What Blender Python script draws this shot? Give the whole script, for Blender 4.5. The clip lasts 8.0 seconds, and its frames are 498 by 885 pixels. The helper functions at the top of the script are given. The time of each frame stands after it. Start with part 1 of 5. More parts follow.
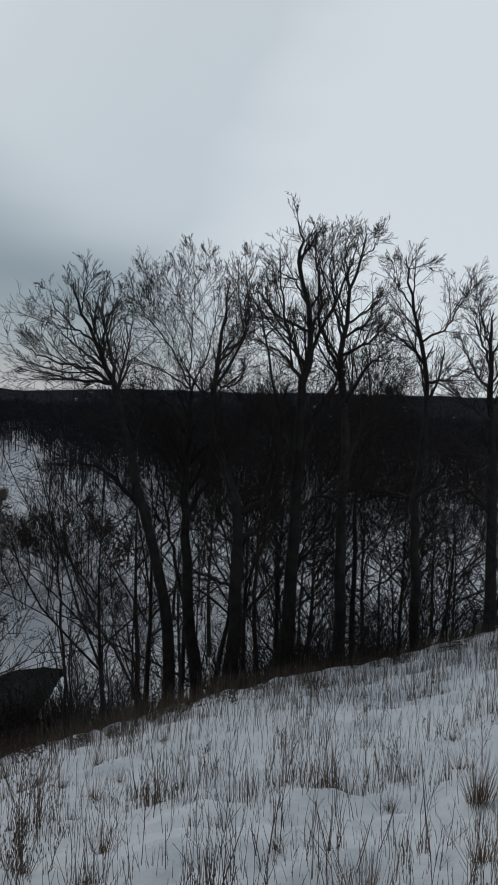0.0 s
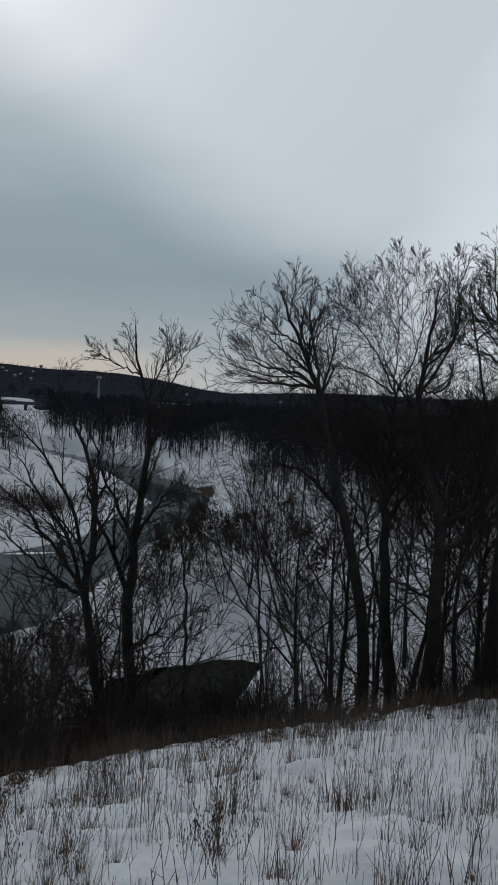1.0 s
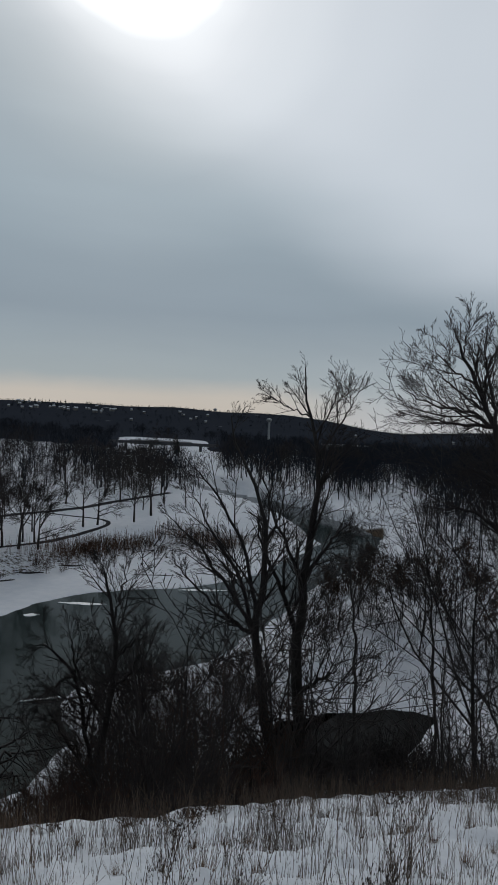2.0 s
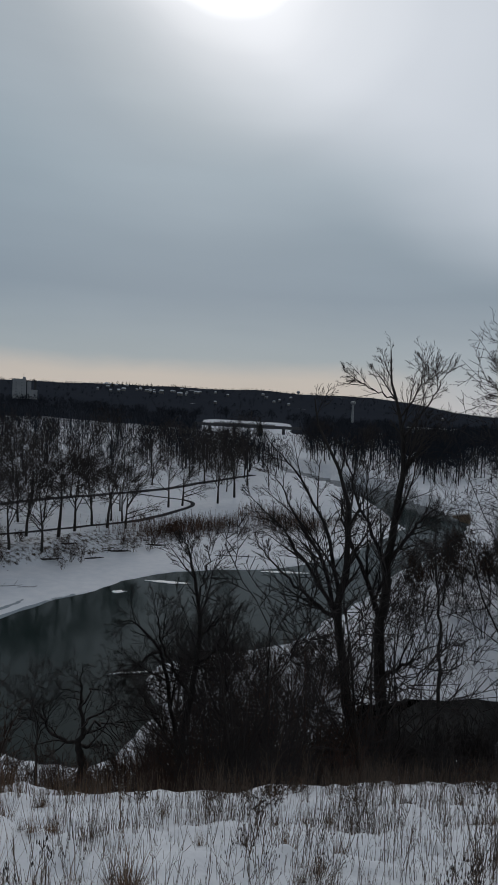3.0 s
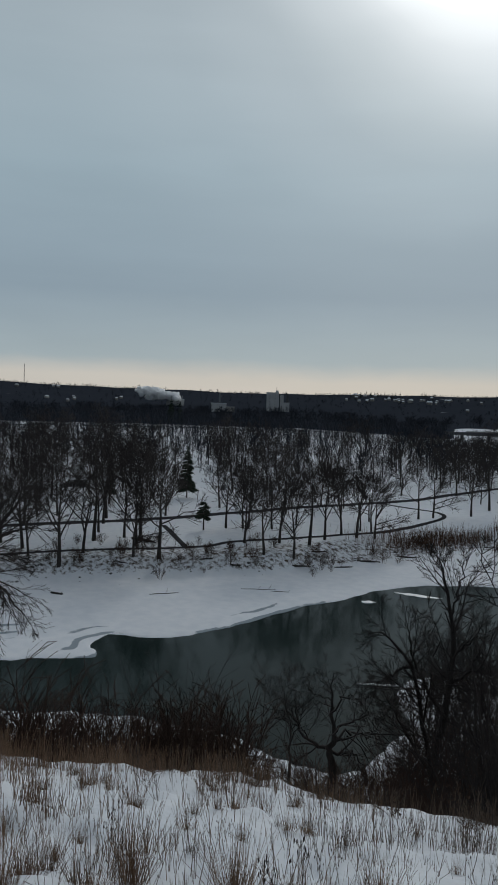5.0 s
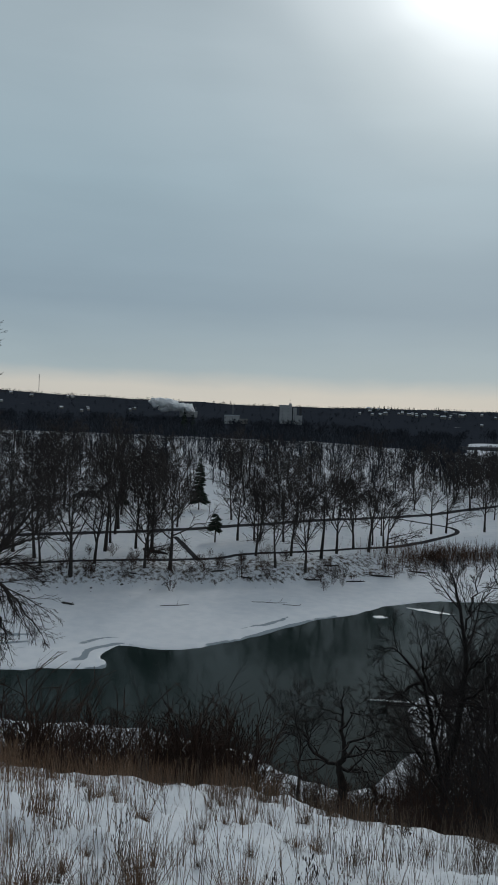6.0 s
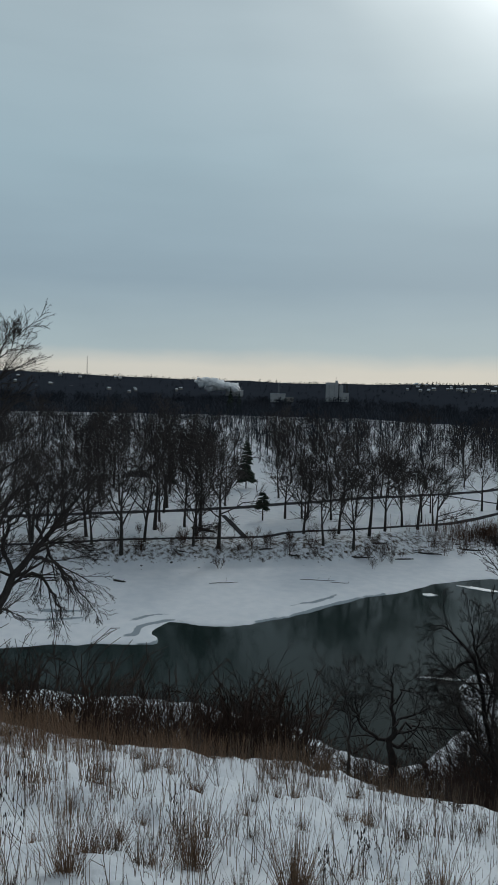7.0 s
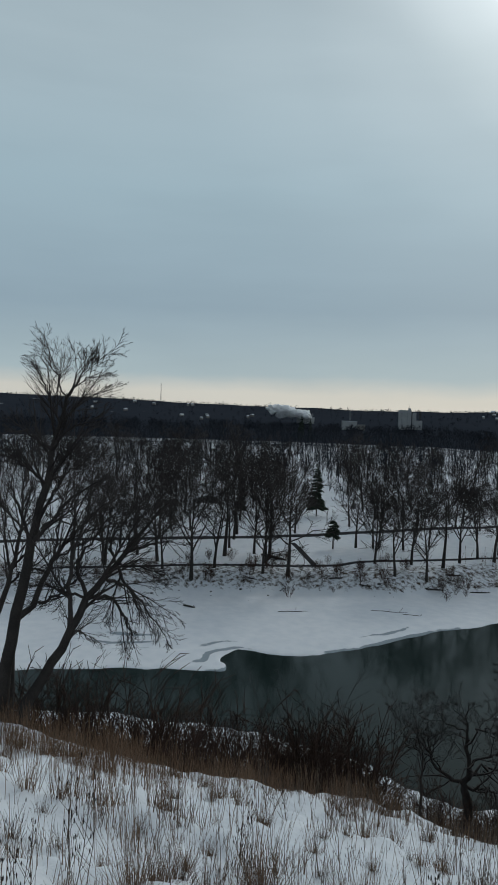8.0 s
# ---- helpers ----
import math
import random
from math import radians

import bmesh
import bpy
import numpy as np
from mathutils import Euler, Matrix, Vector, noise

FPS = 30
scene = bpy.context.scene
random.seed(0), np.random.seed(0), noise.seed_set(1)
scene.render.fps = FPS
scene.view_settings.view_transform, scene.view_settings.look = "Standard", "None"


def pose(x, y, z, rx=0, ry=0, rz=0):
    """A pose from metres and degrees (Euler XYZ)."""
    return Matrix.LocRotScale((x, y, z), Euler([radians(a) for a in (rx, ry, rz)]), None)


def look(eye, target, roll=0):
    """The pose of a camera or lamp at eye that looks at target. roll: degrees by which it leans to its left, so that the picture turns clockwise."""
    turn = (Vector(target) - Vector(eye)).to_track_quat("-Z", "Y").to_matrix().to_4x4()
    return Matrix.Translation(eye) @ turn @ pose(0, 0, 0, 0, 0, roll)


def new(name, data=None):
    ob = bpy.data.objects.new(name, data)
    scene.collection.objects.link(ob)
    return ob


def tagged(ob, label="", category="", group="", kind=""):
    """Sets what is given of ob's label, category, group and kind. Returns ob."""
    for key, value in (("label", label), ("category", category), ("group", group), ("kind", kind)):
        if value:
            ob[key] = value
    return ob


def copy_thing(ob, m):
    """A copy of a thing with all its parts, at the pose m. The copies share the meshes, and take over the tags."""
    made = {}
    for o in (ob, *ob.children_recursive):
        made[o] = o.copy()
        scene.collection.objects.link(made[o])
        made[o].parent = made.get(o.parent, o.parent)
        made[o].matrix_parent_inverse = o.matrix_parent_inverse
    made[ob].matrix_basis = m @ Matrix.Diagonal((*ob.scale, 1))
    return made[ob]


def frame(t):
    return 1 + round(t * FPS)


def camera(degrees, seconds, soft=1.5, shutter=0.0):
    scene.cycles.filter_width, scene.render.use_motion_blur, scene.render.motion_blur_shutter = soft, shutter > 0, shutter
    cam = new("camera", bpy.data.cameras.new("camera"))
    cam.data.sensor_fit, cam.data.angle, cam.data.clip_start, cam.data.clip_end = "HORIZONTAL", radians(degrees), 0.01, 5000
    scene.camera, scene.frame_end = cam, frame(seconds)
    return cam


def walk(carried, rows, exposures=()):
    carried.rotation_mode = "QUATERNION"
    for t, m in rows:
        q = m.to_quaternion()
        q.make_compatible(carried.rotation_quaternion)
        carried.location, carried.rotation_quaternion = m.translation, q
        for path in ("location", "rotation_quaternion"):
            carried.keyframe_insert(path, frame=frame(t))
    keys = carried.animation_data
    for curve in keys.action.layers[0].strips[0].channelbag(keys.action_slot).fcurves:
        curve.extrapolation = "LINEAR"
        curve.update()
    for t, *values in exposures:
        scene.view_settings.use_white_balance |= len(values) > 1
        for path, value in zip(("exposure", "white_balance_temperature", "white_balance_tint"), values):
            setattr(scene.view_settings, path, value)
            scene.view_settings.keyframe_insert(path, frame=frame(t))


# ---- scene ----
# ---- the camera turns on the spot, held at arm's length ----
EYE, ARM = 32.0, 0.12
cam = camera(38.14, 8.0, soft=1.7)
TURNS = [
    (0.0, -1.39, -3.20, -2.41), (0.5, 6.18, -2.78, -3.13), (1.0, 14.62, -3.65, -3.45), (1.5, 22.78, -2.87, -3.10),
    (2.0, 27.99, -1.12, -2.92), (2.2, 29.81, -1.72, -2.99), (3.3, 35.71, -2.58, -3.06), (3.5, 36.47, -2.11, -3.27),
    (4.0, 41.66, -2.47, -2.46), (4.5, 51.52, -2.70, -0.13), (4.7, 53.08, -3.06, -0.82), (5.8, 55.23, -1.46, -2.60),
    (6.0, 55.19, -1.86, -2.38), (6.5, 56.82, -3.97, -1.65), (7.0, 58.84, -3.69, -1.46), (7.5, 61.31, -1.53, -1.97),
    (8.0, 64.48, -1.70, -1.81),
]
EXPOSURES = [(0.0, -0.14, 6500, 10), (1.0, -0.14, 6500, 11), (2.0, -0.12, 6500, 12), (3.5, -0.14, 6520, 14), (4.5, 0.0, 6520, 11), (6.0, 0.10, 6420, 8), (7.0, 0.20, 6380, 6), (8.0, 0.22, 6360, 6)]
walk(cam, [(t, pose(-ARM * math.sin(radians(yaw)), ARM * math.cos(radians(yaw)), EYE, 90 + pitch, roll, yaw))
           for t, yaw, pitch, roll in TURNS], EXPOSURES)

# ---- sky and sun: a low sun behind thin overcast ----
SUN_AZ, SUN_EL = 37.9, 32.6


def heading(az, el):
    """Unit vector of an azimuth, counted to the left of +y, and an elevation, in degrees."""
    a, e = radians(az), radians(el)
    return Vector((-math.sin(a) * math.cos(e), math.cos(a) * math.cos(e), math.sin(e)))


world = bpy.data.worlds.new("overcast")
scene.world = world
world.use_nodes = True
wt = world.node_tree
wt.nodes.clear()


def wnode(kind, **values):
    n = wt.nodes.new(kind)
    for key, value in values.items():
        n.inputs[key].default_value = value
    return n


def wmath(op, a, b=None, clamp=False):
    n = wt.nodes.new("ShaderNodeMath")
    n.operation, n.use_clamp = op, clamp
    for i, v in enumerate((a, b)):
        if v is None:
            continue
        if isinstance(v, (int, float)):
            n.inputs[i].default_value = v
        else:
            wt.links.new(v, n.inputs[i])
    return n.outputs[0]


def wramp(fac, stops, smooth="EASE"):
    n = wt.nodes.new("ShaderNodeValToRGB")
    n.color_ramp.interpolation = smooth
    while len(n.color_ramp.elements) < len(stops):
        n.color_ramp.elements.new(0.5)
    for e, (p, c) in zip(n.color_ramp.elements, stops):
        e.position, e.color = p, (*c, 1)
    wt.links.new(fac, n.inputs[0])
    return n.outputs[0]


def wmix(fac, a, b, blend="MIX"):
    n = wt.nodes.new("ShaderNodeMix")
    n.data_type, n.blend_type, n.clamp_factor = "RGBA", blend, True
    for i, v in ((0, fac), (6, a), (7, b)):
        if isinstance(v, (int, float)):
            n.inputs[i].default_value = v
        elif isinstance(v, tuple):
            n.inputs[i].default_value = (*v, 1)
        else:
            wt.links.new(v, n.inputs[i])
    return n.outputs[2]


def wdot(vec, direction):
    n = wt.nodes.new("ShaderNodeVectorMath")
    n.operation = "DOT_PRODUCT"
    wt.links.new(vec, n.inputs[0])
    n.inputs[1].default_value = direction
    return n.outputs["Value"]


direction = wt.nodes.new("ShaderNodeTexCoord").outputs["Generated"]
stretch = wt.nodes.new("ShaderNodeMapping")
stretch.inputs["Scale"].default_value = (1, 1, 2.6)
wt.links.new(direction, stretch.inputs[0])
clouds = wnode("ShaderNodeTexNoise", Scale=1.7, Detail=3.0, Roughness=0.5)
wt.links.new(stretch.outputs[0], clouds.inputs["Vector"])
wisps = wnode("ShaderNodeTexNoise", Scale=5.0, Detail=4.0, Roughness=0.55)
wt.links.new(stretch.outputs[0], wisps.inputs["Vector"])
up = wnode("ShaderNodeSeparateXYZ")
wt.links.new(direction, up.inputs[0])
height = wmath("ADD", up.outputs["Z"], wmath("MULTIPLY", wmath("SUBTRACT", wisps.outputs["Fac"], 0.5), 0.03))
layer = wramp(height, [(0.0, (0.51, 0.485, 0.445)), (0.040, (0.50, 0.48, 0.445)), (0.064, (0.31, 0.375, 0.41)), (0.15, (0.232, 0.30, 0.355)),
                       (0.30, (0.285, 0.37, 0.42)), (0.45, (0.34, 0.41, 0.45)), (0.72, (0.24, 0.28, 0.31)), (1.0, (0.18, 0.21, 0.235))], "LINEAR")
dim = wramp(height, [(0.0, (0.50, 0.53, 0.56)), (0.06, (0.36, 0.42, 0.46)), (0.15, (0.25, 0.315, 0.365)), (0.30, (0.285, 0.37, 0.42)), (0.45, (0.34, 0.41, 0.45)), (0.72, (0.24, 0.28, 0.31)), (1.0, (0.18, 0.21, 0.235))], "LINEAR")
layer = wmix(wramp(wdot(direction, heading(62, 0)), [(0.70, (0, 0, 0)), (0.84, (1, 1, 1))]), dim, layer)
sheets = wt.nodes.new("ShaderNodeMapping")
sheets.inputs["Scale"].default_value, sheets.inputs["Rotation"].default_value = (1.2, 1.2, 7.0), (0.05, 0.06, 0.3)
wt.links.new(direction, sheets.inputs[0])
streaks = wnode("ShaderNodeTexNoise", Scale=1.6, Detail=4.0, Roughness=0.55)
wt.links.new(sheets.outputs[0], streaks.inputs["Vector"])
layer = wmix(1.0, layer, wramp(streaks.outputs["Fac"], [(0.3, (0.96, 0.963, 0.966)), (0.7, (1.03, 1.03, 1.03))]), "MULTIPLY")
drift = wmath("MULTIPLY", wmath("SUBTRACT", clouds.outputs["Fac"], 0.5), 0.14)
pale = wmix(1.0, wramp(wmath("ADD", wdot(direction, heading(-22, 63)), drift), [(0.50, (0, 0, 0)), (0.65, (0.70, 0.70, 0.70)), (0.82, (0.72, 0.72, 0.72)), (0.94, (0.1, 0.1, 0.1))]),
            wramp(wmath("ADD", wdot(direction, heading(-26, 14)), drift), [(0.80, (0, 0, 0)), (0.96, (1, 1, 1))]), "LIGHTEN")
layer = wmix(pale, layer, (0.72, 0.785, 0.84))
near_sun = wmath("ADD", wdot(direction, heading(SUN_AZ, SUN_EL)), wmath("MULTIPLY", wmath("SUBTRACT", clouds.outputs["Fac"], 0.5), 0.02))
glow = wramp(near_sun, [(0.86, (0, 0, 0)), (0.93, (0.02, 0.02, 0.02)), (0.966, (0.06, 0.06, 0.06)), (0.985, (0.14, 0.14, 0.135)), (0.9952, (0.24, 0.235, 0.225)), (0.9988, (0.95, 0.94, 0.90))])
rear = wramp(wdot(direction, heading(SUN_AZ, 0)), [(-0.3, (0.40, 0.41, 0.43)), (0.0, (0.5, 0.51, 0.53)), (0.45, (1, 1, 1))])
layer = wmix(1.0, layer, rear, "MULTIPLY")
layer = wmix(1.0, layer, glow, "ADD")
sky = wt.nodes.new("ShaderNodeTexSky")
sky.sky_type, sky.sun_disc = "NISHITA", False
sky.sun_elevation, sky.sun_rotation = radians(SUN_EL), radians(-SUN_AZ)
clear = wmix(1.0, sky.outputs[0], (0.08, 0.08, 0.08), "MULTIPLY")
back = wnode("ShaderNodeBackground", Strength=1.0)
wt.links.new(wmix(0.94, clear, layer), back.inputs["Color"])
wt.links.new(back.outputs[0], wnode("ShaderNodeOutputWorld").inputs["Surface"])

sun = new("sun", bpy.data.lights.new("sun", "SUN"))
sun.data.energy, sun.data.angle, sun.data.color = 0.5, radians(7), (1.0, 0.96, 0.9)
sun.matrix_world = look((0, 0, 0), -heading(SUN_AZ, SUN_EL))


# ---- materials ----
def material(name, colour, roughness=0.9, vary=0.25, scale=3.0, second=None, bump=0.0, bump_scale=30.0, metallic=0.0, spec=0.3, spread=0.0):
    """A surface with a base colour, broken by two scales of noise and, if given, blotches of a second colour."""
    m = bpy.data.materials.new(name)
    m.use_nodes = True
    t = m.node_tree
    b = t.nodes["Principled BSDF"]
    b.inputs["Roughness"].default_value, b.inputs["Metallic"].default_value = roughness, metallic
    b.inputs["Specular IOR Level"].default_value = spec
    geo = t.nodes.new("ShaderNodeNewGeometry").outputs["Position"]
    big = t.nodes.new("ShaderNodeTexNoise")
    big.inputs["Scale"].default_value, big.inputs["Detail"].default_value = scale, 6
    t.links.new(geo, big.inputs["Vector"])
    fine = t.nodes.new("ShaderNodeTexNoise")
    fine.inputs["Scale"].default_value, fine.inputs["Detail"].default_value = bump_scale, 4
    t.links.new(geo, fine.inputs["Vector"])
    mix = t.nodes.new("ShaderNodeMix")
    mix.data_type = "RGBA"
    ramp = t.nodes.new("ShaderNodeMapRange")
    ramp.inputs[1].default_value, ramp.inputs[2].default_value = 0.35, 0.65
    t.links.new(big.outputs["Fac"], ramp.inputs[0])
    t.links.new(ramp.outputs[0], mix.inputs[0])
    mix.inputs[6].default_value = (*colour, 1)
    mix.inputs[7].default_value = (*(second or tuple(c * (1 - vary) for c in colour)), 1)
    tone = t.nodes.new("ShaderNodeMix")
    tone.data_type, tone.blend_type = "RGBA", "MULTIPLY"
    tone.inputs[0].default_value = 1.0
    t.links.new(mix.outputs[2], tone.inputs[6])
    span = t.nodes.new("ShaderNodeMapRange")
    span.inputs[3].default_value, span.inputs[4].default_value = 1 - vary, 1 + vary
    t.links.new(fine.outputs["Fac"], span.inputs[0])
    out = span.outputs[0]
    if spread:
        info = t.nodes.new("ShaderNodeObjectInfo")
        own = t.nodes.new("ShaderNodeMapRange")
        own.inputs[3].default_value, own.inputs[4].default_value = 1 - spread, 1 + spread
        t.links.new(info.outputs["Random"], own.inputs[0])
        both = t.nodes.new("ShaderNodeMath")
        both.operation = "MULTIPLY"
        t.links.new(out, both.inputs[0])
        t.links.new(own.outputs[0], both.inputs[1])
        out = both.outputs[0]
    t.links.new(out, tone.inputs[7])
    t.links.new(tone.outputs[2], b.inputs["Base Color"])
    if bump:
        bn = t.nodes.new("ShaderNodeBump")
        bn.inputs["Strength"].default_value, bn.inputs["Distance"].default_value = bump, 0.05
        t.links.new(fine.outputs["Fac"], bn.inputs["Height"])
        t.links.new(bn.outputs[0], b.inputs["Normal"])
    return m


def snowy_ground():
    """Snow, with leaf litter and dead stalks where the cover attribute says so, and bare woods on the far hills, tinted
    blue for haze.
    """
    m = material("snow", (0.79, 0.81, 0.84), 0.75, 0.06, 0.5, (0.72, 0.75, 0.79), 0.35, 14.0, spec=0.0)
    t = m.node_tree
    b = t.nodes["Principled BSDF"]
    white = b.inputs["Base Color"].links[0].from_socket
    geo = t.nodes.new("ShaderNodeNewGeometry").outputs["Position"]

    def blotch(scale, low, high, detail=8):
        n = t.nodes.new("ShaderNodeTexNoise")
        n.inputs["Scale"].default_value, n.inputs["Detail"].default_value, n.inputs["Roughness"].default_value = scale, detail, 0.7
        t.links.new(geo, n.inputs["Vector"])
        return n.outputs["Fac"]

    def cover(name, noise_out, colour_a, colour_b, under):
        a = t.nodes.new("ShaderNodeAttribute")
        a.attribute_name = name
        s = t.nodes.new("ShaderNodeMath")
        s.operation = "ADD"
        t.links.new(a.outputs["Fac"], s.inputs[0])
        t.links.new(noise_out, s.inputs[1])
        r = t.nodes.new("ShaderNodeMapRange")
        r.inputs[1].default_value, r.inputs[2].default_value = 0.93, 1.07
        t.links.new(s.outputs[0], r.inputs[0])
        tint = t.nodes.new("ShaderNodeMix")
        tint.data_type = "RGBA"
        tint.inputs[6].default_value, tint.inputs[7].default_value = (*colour_a, 1), (*colour_b, 1)
        t.links.new(blotch(0.35 if name == "litter" else 0.02, 0, 1), tint.inputs[0])
        mx = t.nodes.new("ShaderNodeMix")
        mx.data_type = "RGBA"
        t.links.new(r.outputs[0], mx.inputs[0])
        t.links.new(under, mx.inputs[6])
        t.links.new(tint.outputs[2], mx.inputs[7])
        return mx.outputs[2]

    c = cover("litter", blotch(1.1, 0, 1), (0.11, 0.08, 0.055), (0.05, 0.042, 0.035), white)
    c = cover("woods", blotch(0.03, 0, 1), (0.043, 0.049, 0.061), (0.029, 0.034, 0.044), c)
    c = cover("slush", blotch(0.5, 0, 1), (0.36, 0.41, 0.45), (0.24, 0.28, 0.31), c)
    t.links.new(c, b.inputs["Base Color"])
    return m


SNOW = snowy_ground()
BARK = material("bark", (0.066, 0.058, 0.053), 0.95, 0.35, 2.0, (0.042, 0.038, 0.036), 0.6, 25.0, spec=0.15, spread=0.2)
TWIG = material("twigs", (0.058, 0.050, 0.047), 0.95, 0.3, 1.0, (0.042, 0.037, 0.036), spec=0.1, spread=0.25)
RED_TWIG = material("red_twigs", (0.075, 0.046, 0.036), 0.95, 0.3, 1.0, (0.055, 0.038, 0.03), spec=0.1, spread=0.25)
REED = material("reeds", (0.17, 0.105, 0.075), 0.95, 0.35, 0.3, (0.12, 0.08, 0.06), spec=0.1)
STRAW = material("straw", (0.235, 0.155, 0.10), 0.95, 0.35, 1.2, (0.145, 0.09, 0.06), spec=0.1)
STALK = material("dry_stalks", (0.10, 0.078, 0.062), 0.95, 0.35, 1.5, (0.16, 0.12, 0.09), spec=0.1)
NEEDLE = material("needles", (0.022, 0.034, 0.024), 0.9, 0.35, 1.0, (0.03, 0.04, 0.026), spec=0.1)
ASPHALT = material("asphalt", (0.04, 0.04, 0.043), 0.95, 0.25, 0.6, (0.06, 0.06, 0.064), 0.2, 12.0, spec=0.0)
# distance haze is mixed into both wood colours: bluish, and paler on the hills
HAZED_WOOD = material("hazed_hill_woods", (0.047, 0.052, 0.063), 1.0, 0.3, 0.02, (0.033, 0.037, 0.047), bump_scale=0.4, spec=0.0)
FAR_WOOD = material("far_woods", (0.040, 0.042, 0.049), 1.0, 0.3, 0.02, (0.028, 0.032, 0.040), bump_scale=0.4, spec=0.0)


def river_water(name, colour, gloss):
    m = bpy.data.materials.new(name)
    m.use_nodes = True
    t = m.node_tree
    b = t.nodes["Principled BSDF"]
    b.inputs["Roughness"].default_value, b.inputs["IOR"].default_value, b.inputs["Specular IOR Level"].default_value = 0.095, 1.33, gloss
    geo = t.nodes.new("ShaderNodeNewGeometry").outputs["Position"]

    def waves(scale, detail):
        n = t.nodes.new("ShaderNodeTexNoise")
        n.inputs["Scale"].default_value, n.inputs["Detail"].default_value = scale, detail
        t.links.new(geo, n.inputs["Vector"])
        return n.outputs["Fac"]

    silt = t.nodes.new("ShaderNodeMix")
    silt.data_type = "RGBA"
    silt.inputs[6].default_value, silt.inputs[7].default_value = (*colour, 1), (*(c * 0.6 for c in colour), 1)
    t.links.new(waves(0.05, 3), silt.inputs[0])
    t.links.new(silt.outputs[2], b.inputs["Base Color"])
    bn = t.nodes.new("ShaderNodeBump")
    bn.inputs["Strength"].default_value, bn.inputs["Distance"].default_value = 0.05, 0.02
    t.links.new(waves(1.6, 3), bn.inputs["Height"])
    t.links.new(bn.outputs[0], b.inputs["Normal"])
    return m


WATER = river_water("river_water", (0.014, 0.026, 0.024), 0.11)
# backwater: near-black with gloss cut, standing in for reflections of dark trees
BLACKENED_WATER = river_water("blackened_water", (0.012, 0.012, 0.011), 0.02)


# ---- helpers for meshes ----
def mesh_from(name, verts, faces, mat, smooth=True):
    """A mesh from arrays of vertices and of equal-sided faces."""
    me = bpy.data.meshes.new(name)
    verts, faces = np.asarray(verts, dtype=np.float32), np.asarray(faces, dtype=np.int32)
    k = faces.shape[1]
    me.vertices.add(len(verts))
    me.vertices.foreach_set("co", verts.ravel())
    me.loops.add(faces.size)
    me.loops.foreach_set("vertex_index", faces.ravel())
    me.polygons.add(len(faces))
    me.polygons.foreach_set("loop_start", np.arange(0, faces.size, k, dtype=np.int32))
    me.polygons.foreach_set("use_smooth", np.full(len(faces), smooth))
    me.update(calc_edges=True)
    me.materials.append(mat)
    return me


def part(name, me, parent, label=""):
    ob = new(name, me)
    ob.parent = parent
    return tagged(ob, label)


def part_bm(name, bm, mat, parent, label=""):
    me = bpy.data.meshes.new(name)
    bm.to_mesh(me)
    bm.free()
    me.materials.append(mat)
    return part(name, me, parent, label)


def box(bm, x0, x1, y0, y1, z0, z1):
    v = [bm.verts.new(p) for p in ((x0, y0, z0), (x1, y0, z0), (x1, y1, z0), (x0, y1, z0), (x0, y0, z1), (x1, y0, z1), (x1, y1, z1), (x0, y1, z1))]
    for f in ((0, 3, 2, 1), (4, 5, 6, 7), (0, 1, 5, 4), (1, 2, 6, 5), (2, 3, 7, 6), (3, 0, 4, 7)):
        bm.faces.new([v[i] for i in f])


def lattice(ix, iy):
    h = np.sin(ix * 127.1 + iy * 311.7) * 43758.5453
    return h - np.floor(h)


def value_noise(x, y):
    ix, iy = np.floor(x), np.floor(y)
    fx, fy = x - ix, y - iy
    fx, fy = fx * fx * (3 - 2 * fx), fy * fy * (3 - 2 * fy)
    a, b = lattice(ix, iy), lattice(ix + 1, iy)
    c, d = lattice(ix, iy + 1), lattice(ix + 1, iy + 1)
    return (a + (b - a) * fx) * (1 - fy) + (c + (d - c) * fx) * fy - 0.5


def rough(x, y, scale, octaves=4):
    out, amp = 0.0, 1.0
    for k in range(octaves):
        out = out + amp * value_noise(x / scale + 17.3 * k, y / scale - 9.1 * k)
        scale, amp = scale / 2, amp / 2
    return out


def ease(lo, hi, v):
    s = np.clip((v - lo) / (hi - lo), 0, 1)
    return s * s * (3 - 2 * s)


# ---- the ground: a snowy bluff, a river bend below it, a park on the far bank and wooded hills ----
SHORE = np.array([(100, 86), (90, 84), (82, 81), (74, 78.5), (68, 75), (63, 73), (55, 67.3), (50, 62.5), (46.5, 61.5), (44, 63.5), (42, 68), (40.5, 75), (41.3, 82), (40.3, 87), (38, 89.5), (34, 92.5), (30, 97), (27.4, 107),
                  (25.3, 121), (22.2, 148), (19.5, 172), (17.5, 200), (17.2, 225), (19, 250), (22.5, 293), (25.2, 319), (27.9, 345), (31, 390), (34, 520)])
FAR_SHORE = np.array([(36, 520), (33.5, 380), (31, 310), (27.8, 283), (25.1, 243), (22.8, 222), (22, 206), (22.8, 195), (25, 172), (27, 158), (30, 147),
                      (33.5, 141), (40, 137), (45, 126), (50, 115), (55, 102.5), (58, 99), (62, 99), (64.8, 100), (65.8, 97), (66.2, 91.5),
                      (70, 92), (74, 92), (82, 94), (90, 97), (100, 104)])
RIVER = np.concatenate([SHORE, FAR_SHORE])
POND = np.array([(25.8, 72), (25.2, 79), (21.5, 81.5), (17, 85), (14, 86), (12, 85), (13.4, 78), (15, 71), (20, 67), (25.2, 67)])
